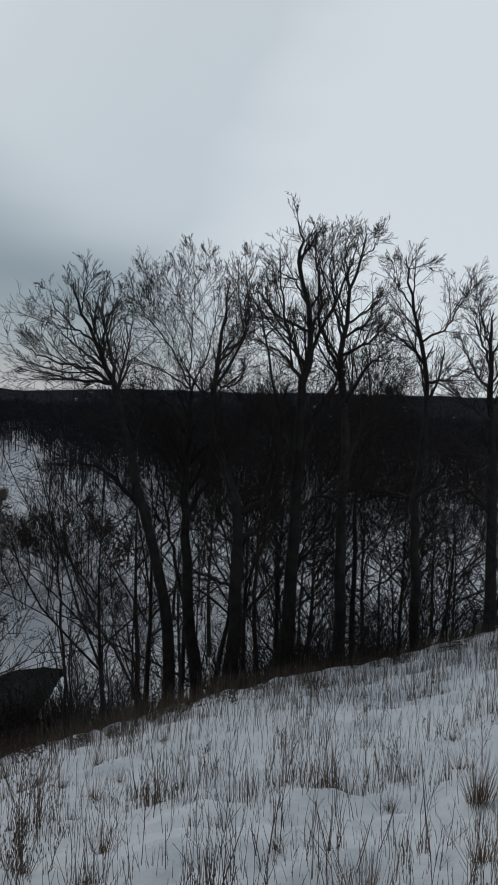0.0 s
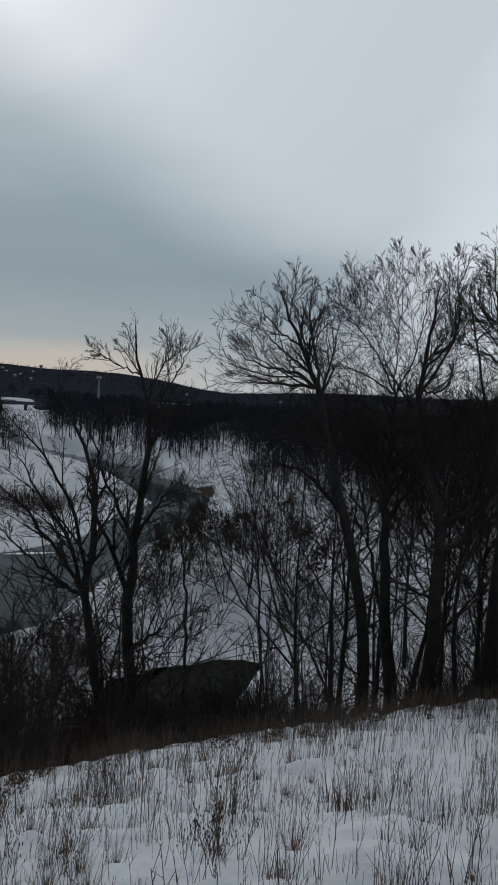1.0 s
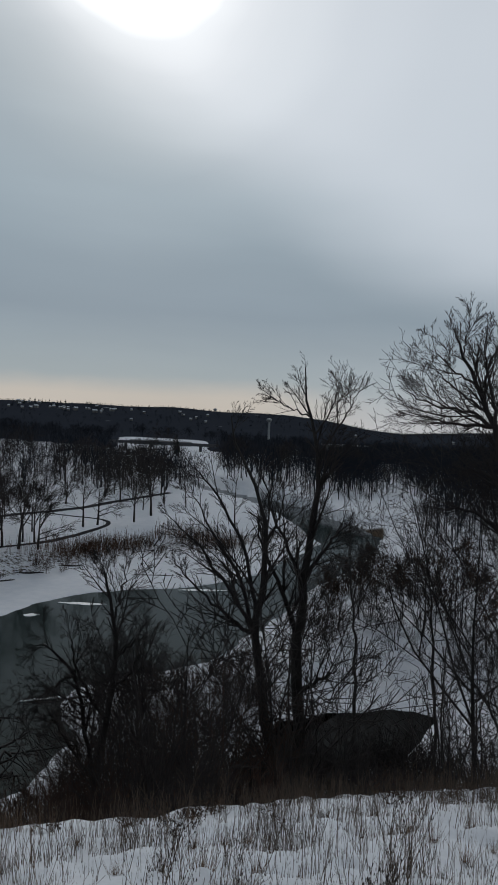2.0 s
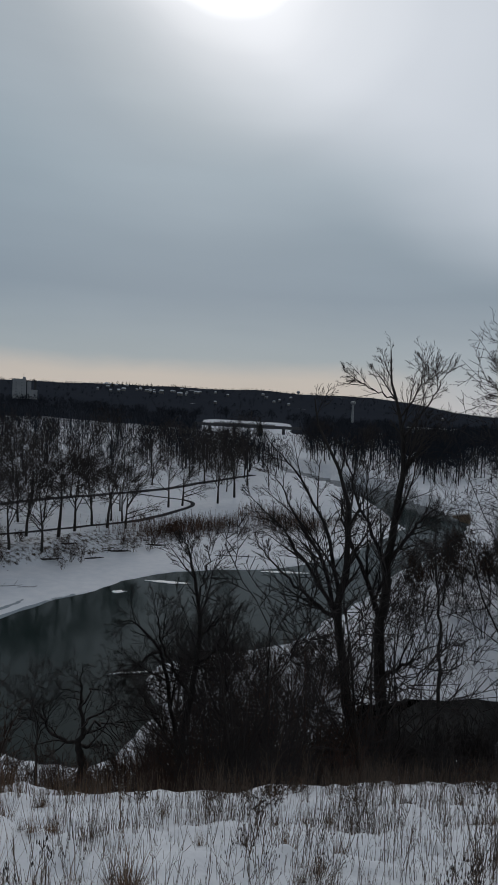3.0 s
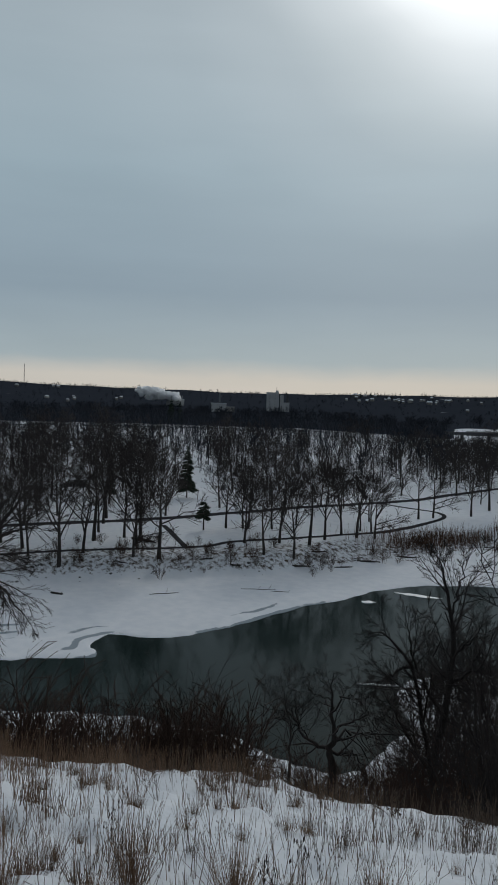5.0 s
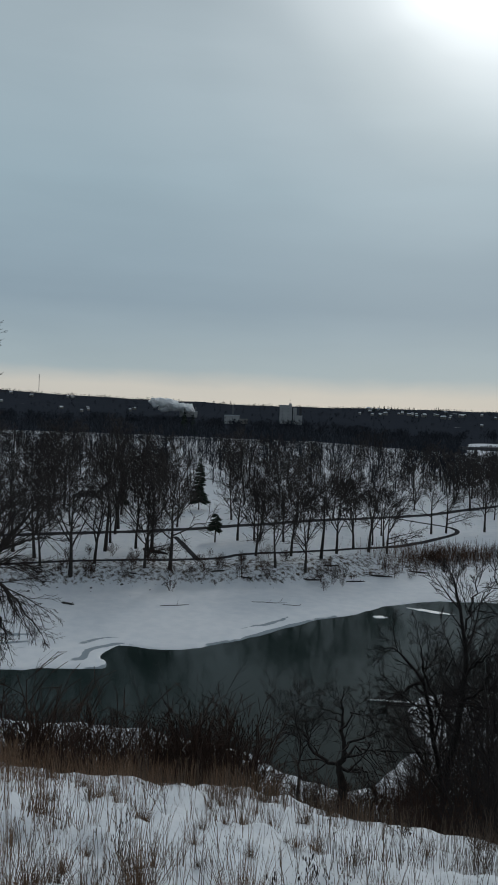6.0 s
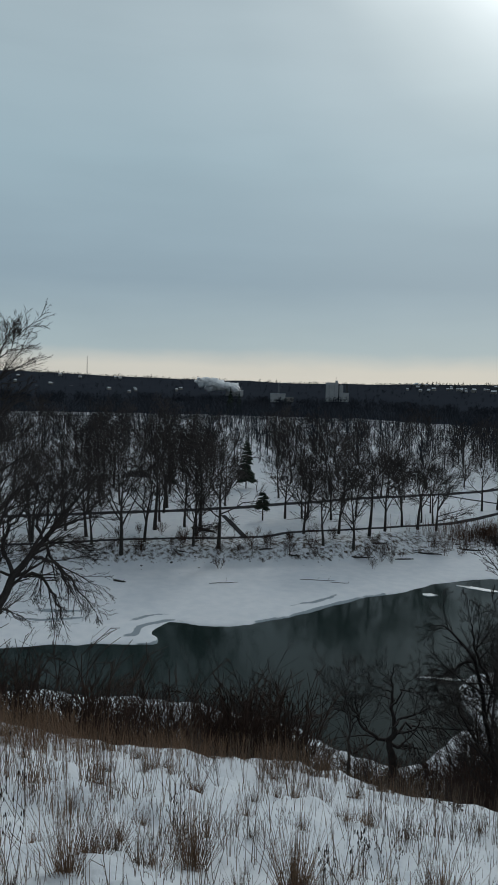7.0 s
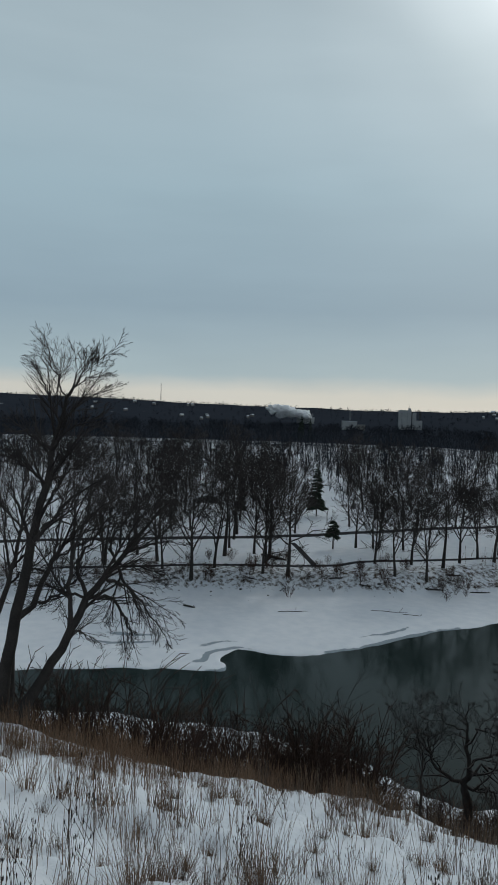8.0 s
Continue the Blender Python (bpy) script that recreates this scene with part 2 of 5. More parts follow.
RIVER, POND = (np.stack([-np.sin(np.radians(w[:, 0])) * w[:, 1], np.cos(np.radians(w[:, 0])) * w[:, 1]], 1) for w in (RIVER, POND))


def shore_distance(x, y):
    """Distance to the water's edge: negative in the river."""
    best, inside = np.full(x.shape, 1e9), np.zeros(x.shape, bool)
    banks = [(a, b) for w in (RIVER, POND) for a, b in zip(w, np.roll(w, -1, 0))]
    for (ax, ay), (bx, by) in banks:
        dx, dy = bx - ax, by - ay
        s = np.clip(((x - ax) * dx + (y - ay) * dy) / (dx * dx + dy * dy), 0, 1)
        best = np.minimum(best, np.hypot(x - ax - s * dx, y - ay - s * dy))
        cross = (ay > y) != (by > y)
        inside ^= cross & (x < (bx - ax) * (y - ay) / (by - ay + 1e-12) + ax)
    return np.where(inside, -best, best)


def ground(x, y):
    """Height of the ground, and how far it lies past the bluff's edge."""
    x, y = np.asarray(x, float), np.asarray(y, float)
    az, d = np.degrees(np.arctan2(-x, y)), np.hypot(x, y)
    edge = np.interp(az, [-120, -60, -19, 4, 18, 27, 38, 56, 70, 81, 100, 140], [90, 70, 35, 23, 19.5, 16, 14, 14.3, 12.8, 15, 18, 60])
    edge = edge + 0.5 * rough(x, y, 3.0, 2)
    fall = np.maximum(np.cos(np.radians(az - 38)), -0.05)
    top = 30.4 - 0.42 * fall * d - (0.22 + 0.22 * ease(20, -5, az) + 0.55 * ease(2, -16, az)) * ease(0.5, 6, d)
    top = top + (0.22 * rough(x, y, 1.1, 3) + 0.12 * rough(x + 7, y, 0.55, 3) + 0.22 * rough(x + 40, y, 5.0, 2) + (0.15 * (np.abs(value_noise(x / 0.5 + 3, y / 0.5)) - 0.17) + 0.13 * (np.abs(value_noise(x / 0.33, y / 0.33 + 8)) - 0.17)) * (0.5 + 0.5 * ease(13, 8, d))) * ease(0.5, 5, d) * ease(45, 30, d) * ease(100, 75, np.abs(az - 33))
    past = np.maximum(d - edge, 0)
    slope = top - past * (0.82 - 0.42 * fall) * ease(-1.0, 2.0, past) + 0.8 * rough(x, y, 9, 3) * ease(0, 8, past)
    s = shore_distance(x + 2.0 * rough(x, y, 8, 4), y + 2.0 * rough(x + 90, y, 8, 4))
    flat = 0.14 + 1.7 * ease(2, 16, s) + 0.012 * np.maximum(d - 200, 0) * ease(22, 14, az) + 0.25 * rough(x, y, 8, 3) * ease(1, 8, s)
    # the far side: an ice shelf, a low bank and a park that climbs gently
    beyond = ease(-4, 4, d - np.interp(az, [17, 24, 30, 45, 66, 80], [260, 190, 146, 120, 97, 97]))
    beyond = beyond * ease(11, 17, az)
    foot = np.interp(az, [20, 30, 38, 44, 52, 66, 80, 100], [225, 185, 168, 150, 134, 129, 130, 138])
    wide = np.interp(az, [20, 36, 44, 50, 100], [40, 40, 22, 9, 7])
    park = 0.14 + 3.2 * ease(0, 1, (d - foot) / wide) + np.interp(az, [40, 50], [0.012, 0.02]) * np.maximum(d - foot - 10, 0) + 0.16 * rough(x, y, 7, 3) * ease(0, 6, d - foot)
    flat = flat * (1 - beyond) + (park + 0.05 * rough(x, y, 10, 3)) * beyond
    flat = np.where(s > 0, flat, -np.minimum(1.5, -0.5 * s) + 0.12)
    z = np.maximum(slope, flat) + 3.5 * ease(670, 900, d) * ease(29.0, 32.5, az) * ease(40.5, 36.8, az)
    # the hills round the valley
    crest = np.interp(az, [-180, -60, -15, 0, 8, 16, 19.5, 22, 27, 34, 46, 55, 68, 80, 90, 130, 180],
                      [0.5, 0.95, 0.95, 0.8, 0.55, 0.2, 0.45, 0.85, 1.2, 1.27, 1.12, 1.10, 1.33, 1.47, 1.47, 0.8, 0.5])
    hill = EYE + 1700 * np.tan(np.radians(crest)) + 9 * rough(x, y, 160, 3)
    z = z + ease(960, 1680, d) * np.maximum(hill - z, 0) - ease(1750, 4700, d) * 60
    return z, past


def ground_z(x, y):
    return float(ground(np.array([x]), np.array([y]))[0][0])


def spot(az, d):
    a = radians(az)
    return -math.sin(a) * d, math.cos(a) * d


AZ = np.radians(np.concatenate([np.arange(-32, 22, 0.46), np.arange(22, 82, 0.31), np.arange(82, 98, 0.46), np.arange(98, 328, 5.0)]))
RINGS = np.concatenate([[0.0], 1.0145 ** np.arange(0, 308), 83.2 * 1.0052 ** np.arange(1, 142), 174 * 1.0072 ** np.arange(1, 92), 335 * 1.028 ** np.arange(1, 96)])
gx, gy = -np.sin(AZ)[None] * RINGS[:, None], np.cos(AZ)[None] * RINGS[:, None]
gz, gpast = ground(gx, gy)
rows, cols = gx.shape
i, j = np.meshgrid(np.arange(rows - 1), np.arange(cols), indexing="ij")
k = (j + 1) % cols
quads = np.stack([i * cols + j, (i + 1) * cols + j, (i + 1) * cols + k, i * cols + k], -1).reshape(-1, 4)[:, ::-1]
me = mesh_from("ground", np.stack([gx, gy, gz], -1).reshape(-1, 3), quads, SNOW)
gd, gaz = np.hypot(gx, gy), np.degrees(np.arctan2(-gx, gy))
litter = 0.50 * ease(0.5, 5, gpast) * ease(1.5, 6, gz) * (gd < 90) + 0.30 * ease(3, 8, gpast) * (gd < 90) * ease(2.0, 3.0, gz)
foot = np.interp(gaz, [20, 30, 38, 44, 52, 66, 80, 100], [225, 185, 168, 150, 134, 129, 130, 138])
litter = litter + (gaz > 17) * (0.47 * ease(0, 4, gd - foot) * ease(24, 12, gd - foot) + 0.30 * ease(14, 30, gd - foot) * ease(45, 60, gaz) * (gd < 620))
# extra brown cover darkens the ground, filling out the dark brush band here
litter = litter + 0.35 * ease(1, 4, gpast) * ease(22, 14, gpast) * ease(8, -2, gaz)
# brown speckle put in to tone down the flood plain's bright snow
litter = litter + ease(25, 17, gaz) * 0.33 * ease(40, 70, gd) * (gd < 700) * ease(3.5, 2.5, gz)
field = ease(30.8, 31.6, gaz) * ease(38.6, 37.8, gaz) * ease(900, 840, gd) + 0.8 * ease(18.5, 19, gaz) * ease(22.5, 22, gaz) * ease(960, 940, gd) * ease(800, 830, gd)
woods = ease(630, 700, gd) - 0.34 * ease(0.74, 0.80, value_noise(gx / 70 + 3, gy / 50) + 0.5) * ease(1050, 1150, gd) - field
shelf = shore_distance(gx + 2.0 * rough(gx, gy, 8, 4), gy + 2.0 * rough(gx + 90, gy, 8, 4))
flow = rough(gx, gy, 14, 3)
bands = 0.5 + 0.5 * np.sin(shelf * 1.6 + 9 * flow)
swirl = np.exp(-((gaz - 51.4) / 2.4) ** 2 - ((gd - 109.5) / 4.5) ** 2) + np.exp(-((gaz - 66.6) / 1.9) ** 2 - ((gd - 96) / 6.0) ** 2) + 0.7 * np.exp(-((gaz - 74) / 4) ** 2 - ((gd - 104) / 5) ** 2)
slush = (gd > 85) * (gd < foot + 2) * (gaz > 24) * (shelf > -3) * (0.5 * ease(1.0, 0.1, shelf) * ease(-0.25, 0.15, flow) + 0.8 * ease(0.5, 0.95, bands) * np.clip(swirl * 1.6, 0, 1) + 0.42 * ease(0.9, 1, bands) * ease(12, 2, shelf) * ease(0.05, 0.2, flow))
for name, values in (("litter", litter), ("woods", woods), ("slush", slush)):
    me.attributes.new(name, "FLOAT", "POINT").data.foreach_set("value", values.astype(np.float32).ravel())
tagged(new("ground", me), "snow-covered bluff, river banks, park and wooded hills", "ground", kind="structure")

bm = bmesh.new()
vs = [bm.verts.new((*spot(a, d), 0.0)) for a, d in ((104, 60), (104, 130), (70, 130), (40, 600), (10, 600), (10, 130), (40, 50))]
bm.faces.new(vs[::-1])
bmesh.ops.recalc_face_normals(bm, faces=bm.faces)
wm = bpy.data.meshes.new("water")
bm.to_mesh(wm)
bm.free()
wm.materials.append(WATER)
tagged(new("water", wm), "dark slow river water between ice shelves", "river", kind="structure")
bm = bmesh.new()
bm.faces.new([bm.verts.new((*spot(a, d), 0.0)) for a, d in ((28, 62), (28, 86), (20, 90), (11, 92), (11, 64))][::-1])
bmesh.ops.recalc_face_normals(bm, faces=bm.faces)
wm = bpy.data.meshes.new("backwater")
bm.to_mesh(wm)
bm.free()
wm.materials.append(BLACKENED_WATER)
tagged(new("backwater", wm), "backwater below the wooded slope, coloured black for the dark trees it mirrors", "pond", kind="structure")


# ---- trees: limbs that fork into branches and twigs ----
class Wood:
    """Collects tapered tubes for one mesh."""

    def __init__(self):
        self.verts, self.faces, self.count = [], [], 0

    def tubes(self, pts, radii, sides):
        """pts: branches x points x 3; radii: branches x points."""
        n, m, _ = pts.shape
        tan = np.gradient(pts, axis=1)
        tan /= np.linalg.norm(tan, axis=2, keepdims=True) + 1e-9
        ref = np.where(np.abs(tan[:, :1, 2:]) > 0.8, np.array([1.0, 0, 0]), np.array([0, 0, 1.0]))
        u = np.cross(tan, ref)
        u /= np.linalg.norm(u, axis=2, keepdims=True) + 1e-9
        w = np.cross(tan, u)
        a = np.arange(sides) * 2 * np.pi / sides
        ring = pts[:, :, None] + radii[:, :, None, None] * (u[:, :, None] * np.cos(a)[:, None] + w[:, :, None] * np.sin(a)[:, None])
        self.verts.append(ring.reshape(-1, 3))
        b, r, s = np.meshgrid(np.arange(n), np.arange(m - 1), np.arange(sides), indexing="ij")
        s2 = (s + 1) % sides
        base = self.count + (b * m + r) * sides
        self.faces.append(np.stack([base + s, base + s2, base + sides + s2, base + sides + s], -1).reshape(-1, 4))
        self.count += n * m * sides

    def mesh(self, name, mat):
        return mesh_from(name, np.concatenate(self.verts), np.concatenate(self.faces), mat)


def unit(v):
    return v / (np.linalg.norm(v, axis=-1, keepdims=True) + 1e-9)


def shoot(rng, start, way, length, steps, wander, lift):
    """Branches that grow step by step, wandering and bending upward."""
    pts, way = [start], unit(way)
    for _ in range(steps):
        way = unit(way + wander * rng.normal(size=way.shape) + lift * np.array([0, 0, 1.0]))
        pts.append(pts[-1] + way * (length / steps)[:, None])
    return np.stack(pts, 1)


def sprout(rng, pts, radii, length, number, t0, angle, share):
    """Where the next order of branches leaves its parents, which way, how long and how thick."""
    n, m, _ = pts.shape
    t = np.sort(t0 + (1 - t0) * (np.arange(number) + rng.random((n, number))) / number, 1)
    f = np.clip(t * (m - 1), 0, m - 1.001)
    i0 = f.astype(int)
    fr = (f - i0)[..., None]
    b = np.arange(n)[:, None]
    p0, p1 = pts[b, i0], pts[b, i0 + 1]
    way = unit(p1 - p0)
    side = rng.normal(size=way.shape)
    side = unit(side - (side * way).sum(-1, keepdims=True) * way)
    a = np.radians(angle) * (0.7 + 0.6 * rng.random((n, number, 1)))
    out = way * np.cos(a) + side * np.sin(a)
    rad = radii[b, i0] * (1 - fr[..., 0]) + radii[b, i0 + 1] * fr[..., 0]
    ln = length[:, None] * share * (1.12 - 0.62 * t) * (0.7 + 0.6 * rng.random((n, number)))
    return (p0 + (p1 - p0) * fr).reshape(-1, 3), out.reshape(-1, 3), ln.ravel(), rad.ravel()


def branch_out(wood, rng, pts, radii, orders, thin, lift=0.06, t0=0.25, wander=0.13):
    """Adds the finer orders of branches to limbs: orders lists (number, share of length, angle, steps, sides)."""
    length = np.linalg.norm(np.diff(pts, axis=1), axis=2).sum(1)
    for n, (number, share, angle, steps, sides) in enumerate(orders):
        start, way, length, r = sprout(rng, pts, radii, length, number, t0, angle, share)
        r = np.maximum(r * 0.55, thin)
        pts = shoot(rng, start, way, length, steps, wander, lift)
        taper = np.linspace(1, 0.35, steps + 1)
        radii = np.maximum(r[:, None] * taper, thin * 0.7)
        wood.tubes(pts, radii, sides)
        t0 = 0.15


def smooth_line(points, count, rng, jitter):
    """A curve through a few guide points, with small kinks."""
    p = np.array(points, float)
    t = np.linspace(0, len(p) - 1, count)
    i0 = np.clip(t.astype(int), 0, len(p) - 2)
    f = (t - i0)[:, None]
    pad = np.concatenate([[2 * p[0] - p[1]], p, [2 * p[-1] - p[-2]]])
    a, b, c, d = pad[i0], pad[i0 + 1], pad[i0 + 2], pad[i0 + 3]
    q = 0.5 * (2 * b + (c - a) * f + (2 * a - 5 * b + 4 * c - d) * f ** 2 + (3 * b - a - 3 * c + d) * f ** 3)
    q[1:-1] += rng.normal(size=(count - 2, 3)) * jitter
    return q


def guided_tree(name, label, d, r, trunk, limbs, seed, dense=1.0, thin=0.008, lift=0.045, mat=None, thick=0.035, reach=1.0, kink=0.12, fork=46):
    """A tree whose trunk and main limbs follow a few directions (azimuth, elevation) at about d metres."""
    rng = np.random.default_rng(seed)
    az0, el0 = trunk[0]
    gz0 = ground_z(*spot(az0, d))
    root = new(name)
    root.location = (*spot(az0, d), gz0 - 0.1)
    origin = np.array(root.location)

    def place(az, el, off):
        x, y = spot(az, d + off)
        return np.array((x, y, EYE + (d + off) * math.tan(radians(el)))) - origin

    line = [place(a, e, 0.0) for a, e in trunk]
    line[-1] = line[-1] * 0.9 + line[-2] * 0.1
    if line[0][2] > 0.3:
        line = [np.array((line[0][0] - 0.1 * (line[1][0] - line[0][0]), line[0][1], 0.0))] + line
    line[0][2] = 0.0
    t_pts = smooth_line(line, 22, rng, 0.0012 * d)
    t_len = np.linalg.norm(np.diff(t_pts, axis=0), axis=1).sum()
    t_rad = r * (1 - 0.93 * np.linspace(0, 1, 22) ** 0.9)
    t_rad[0] *= 1.35
    wood = Wood()
    wood.tubes(t_pts[None], np.maximum(t_rad, thin)[None], 10)
    part("trunk", wood.mesh("trunk", BARK), root)
    def divide(limb, radii, way_number):
        # one limb, the long slender branches that leave it at narrow angles, and their finer orders
        w = Wood()
        at = np.linspace(0, len(limb) - 1, 8).astype(int)
        main, main_r = limb[at][None], radii[at][None]
        ln = np.linalg.norm(np.diff(limb, axis=0), axis=1).sum()
        start, way, length, rr = sprout(rng, main, main_r, np.array([ln]), way_number, 0.12, 0.75 * fork, 0.78 * reach)
        length = np.minimum(length, 0.9 + 0.065 * d) * np.linspace(1.1, 0.45, way_number)
        side = shoot(rng, start, way, length, 7, kink * 0.8, lift)
        side_r = np.maximum(np.minimum(rr * 0.62, 0.022 * length + 0.006)[:, None] * np.linspace(1, 0.25, 8), thin)
        w.tubes(limb[None], radii[None], 7)
        w.tubes(side, side_r, 5)
        pts, rad = np.concatenate([main, side]), np.concatenate([main_r, side_r])
        lens = np.concatenate([[min(ln, 0.7 + 0.06 * d)], length])
        for number, share, angle, steps in ((int(9 * dense), 0.52, 0.85 * fork, 4), (4, 0.52, 0.75 * fork, 3), (3, 0.55, 0.7 * fork, 2)):
            start, way, lens, rr = sprout(rng, pts, rad, lens, number, 0.14, angle, share)
            pts = shoot(rng, start, way, lens, steps, kink * (0.6 if kink < 0.15 else 1), lift * 3 / steps)
            rad = np.maximum(np.maximum(rr * 0.55, thin)[:, None] * np.linspace(1, 0.45, steps + 1), thin * 0.75)
            w.tubes(pts, rad, 3)
        return w

    crown = divide(t_pts[9:], np.maximum(t_rad[9:], thin), max(3, int(t_len * 0.25)))
    part("crown", crown.mesh("crown", mat or TWIG), root)
    for guide in limbs:
        depth = rng.normal() * 0.05 * d
        pts = [place(a, e, depth * s) for (a, e), s in zip(guide, np.linspace(0, 1, len(guide)))]
        near = int(np.argmin(np.linalg.norm(t_pts - pts[0], axis=1)))
        if np.linalg.norm(t_pts[near] - pts[0]) < 1.6:
            pts[0] = t_pts[near]
        q = smooth_line(pts, 15, rng, 0.0014 * d if kink < 0.15 else 0.16)
        ln = np.linalg.norm(np.diff(q, axis=0), axis=1).sum()
        r0 = max(min(t_rad[near] * 0.62, thick * ln), thin * 2)
        w = divide(q, np.maximum(r0 * (1 - 0.86 * np.linspace(0, 1, 15)), thin), max(2, min(5, int(ln * 0.9))))
        part("limb", w.mesh("limb", mat or TWIG), root)
    return tagged(root, label, "tree", "trees on the bluff side")


def free_tree(name, label, seed, height, r, limbs, orders, thin, spread=45, low=0.3, lift=0.07, wander=0.12, lean=0.0, mat=None, sides=6):
    """A bare broadleaf tree of its own shape, standing at the origin."""
    rng = np.random.default_rng(seed)
    root = new(name)
    t_pts = shoot(rng, np.zeros((1, 3)), np.array([[lean, 0, 1.0]]), np.array([height * 0.86]), 9, 0.05, 0.03)
    t_pts[:, 0, 2] -= 0.2
    t_rad = np.maximum(r * (1 - 0.95 * np.linspace(0, 1, 10) ** 0.85), thin)[None]
    wood = Wood()
    wood.tubes(t_pts, t_rad, sides)
    part("trunk", wood.mesh("trunk", mat or BARK), root)
    crown = Wood()
    start, way, ln, rr = sprout(rng, t_pts, t_rad, np.array([height]), limbs, low, spread, 0.62)
    pts = shoot(rng, start, way, ln, 5, wander, lift)
    rad = np.maximum(np.minimum(rr * 0.7, 0.03 * ln)[:, None] * np.linspace(1, 0.25, 6), thin)
    crown.tubes(pts, rad, 3)
    branch_out(crown, rng, pts, rad, orders, thin, lift, 0.2, wander)
    part("crown", crown.mesh("crown", mat or TWIG), root)
    return tagged(root, label, "tree")


# ---- the trees on and below the bluff: distance, trunk radius, trunk line, limb lines ----
tree_seeds = iter(range(100, 200))


def bluff_tree(d, r, trunk, limbs, gnarled=False):
    """One of the trees by which the bluff is known: close and slanting, gnarled, or tall and straight."""
    habit = (dict(dense=1.3, reach=0.85, fork=36, lift=0.01, kink=0.06, thin=0.0042, thick=0.022) if d < 20 else
             dict(dense=0.5, reach=0.6, fork=52, lift=0.02, kink=0.2, thin=0.012, thick=0.085) if gnarled else
             dict(dense=1.0, reach=0.8, fork=40, lift=0.03, kink=0.08, thin=0.0085, thick=0.035))
    label = "gnarled bare oak with crooked limbs by the river" if gnarled else "slanting bare tree on the bluff's edge" if d < 20 else "tall bare dark broadleaf tree on the wooded slope"
    return guided_tree("tree", label, d, r, trunk, limbs, next(tree_seeds), **habit)


bluff_tree(33, 0.33, [(4.2, -20.2), (5.1, -14.3), (6.6, -8.7), (8, -3.8), (9.1, 0.6), (9.8, 2.3), (10.9, 4.4), (12.1, 6.9), (12.5, 8.5)],
           [[(9.3, 1), (11.5, 2.2), (14, 2.5), (16.5, 4)], [(9.5, 0.5), (12.8, 1.3), (15.9, 2)], [(9.8, 2.3), (12.4, 3.9), (14.3, 5.9)], [(10.9, 4.4), (13.3, 5.9), (14.4, 8)], [(11.6, 6.1), (11.5, 8.6), (11.7, 10.2)], [(7.6, -5.1), (9.7, -2.5), (11.8, -2.2)], [(6.9, -7.8), (10, -5.6), (13.4, -5.3)], [(9.1, 0.6), (9.6, 3.6), (10.3, 6.1), (10.2, 8.7)], [(8, -3.8), (6.8, -1.6), (7.1, 0.6)], [(10.3, 3.1), (9.9, 5.7), (8.9, 7.9)]])
bluff_tree(36, 0.42, [(2, -22), (2.7, -16.4), (3.2, -10.8), (3.4, -6.3), (3.3, -2.3), (3.3, 0.8), (3.4, 2.1)],
           [[(3.3, 0.8), (5.1, 4.3), (7.3, 6.3), (9.9, 7)], [(4, 0.6), (6.3, 2.5), (8.9, 2.8)], [(3.4, 2.1), (5.1, 5.1), (6.5, 7.2), (7, 10.2)], [(3.3, 1.3), (3.3, 4.8), (3.2, 8.3), (3.3, 11.3)], [(3.3, 0.8), (1.9, 4), (1.4, 7.5), (0.9, 10.1)], [(3.3, -0.5), (1.8, 0.9), (1, 3.1), (0.2, 4.9)], [(5.1, 4.3), (5.6, 7.3), (5.3, 9.9)], [(3.3, 4.8), (4.3, 7.8), (4.2, 10.4)], [(3.2, 6.6), (2.2, 9.2), (2.5, 11.7)], [(3.3, -6.3), (5.2, -3.3), (7, -2)], [(3.3, -8.6), (1.1, -5.4), (0.3, -2.6)], [(3.3, -2.3), (5.3, -0.2), (7.6, 0.6)]])
bluff_tree(37, 0.14, [(3.1, -17.3), (3.9, -13.4), (4.5, -10.4), (5.4, -6.4), (6.1, -3.3), (6.4, -0.7)],
           [[(4.5, -10.4), (6, -8.2), (7.3, -7.3)], [(5.4, -6.4), (4.3, -3.7), (4, -1.4)]])
bluff_tree(34, 0.4, [(-0.9, -21.5), (-1, -16.3), (-0.9, -12), (-0.8, -8.4), (0.5, -4.9), (1.5, -2.2), (1.4, 0.9), (1.1, 4), (0.7, 6.7), (0.4, 9.7)],
           [[(-0.8, -9.3), (-3, -7.4), (-3.8, -4.3), (-4.1, -1.1), (-3.3, 1.1), (-2.5, 5.1), (-1.6, 8.9)], [(-1.1, -15.4), (1.2, -13.8), (2.4, -13.4)], [(-1.1, -10.6), (-2.5, -10.1), (-3.5, -8.3), (-4.3, -6.5)], [(1, 3.1), (-0.7, 5), (-1, 7.6), (-0.7, 11)], [(1.4, 0.9), (-0.4, 1.4), (-1.2, 4.1)], [(0.2, -5.3), (-1.4, -2.1), (-1.5, 1)], [(-0.9, 1), (-0.8, 5), (-0.8, 8), (-1.5, 11.5)], [(-2.5, 5.1), (-3.5, 6.8), (-2.7, 10.3)]])
bluff_tree(35, 0.16, [(-2.9, -20.8), (-2.5, -16.2), (-2.5, -11.9), (-2.8, -8.3), (-3.6, -6.1), (-4.2, -3.8)],
           [[(-2.8, -8.3), (-4.3, -6.5), (-5.4, -5.1)], [(-2.5, -11.9), (-3.6, -10.1), (-4, -8.7)]])
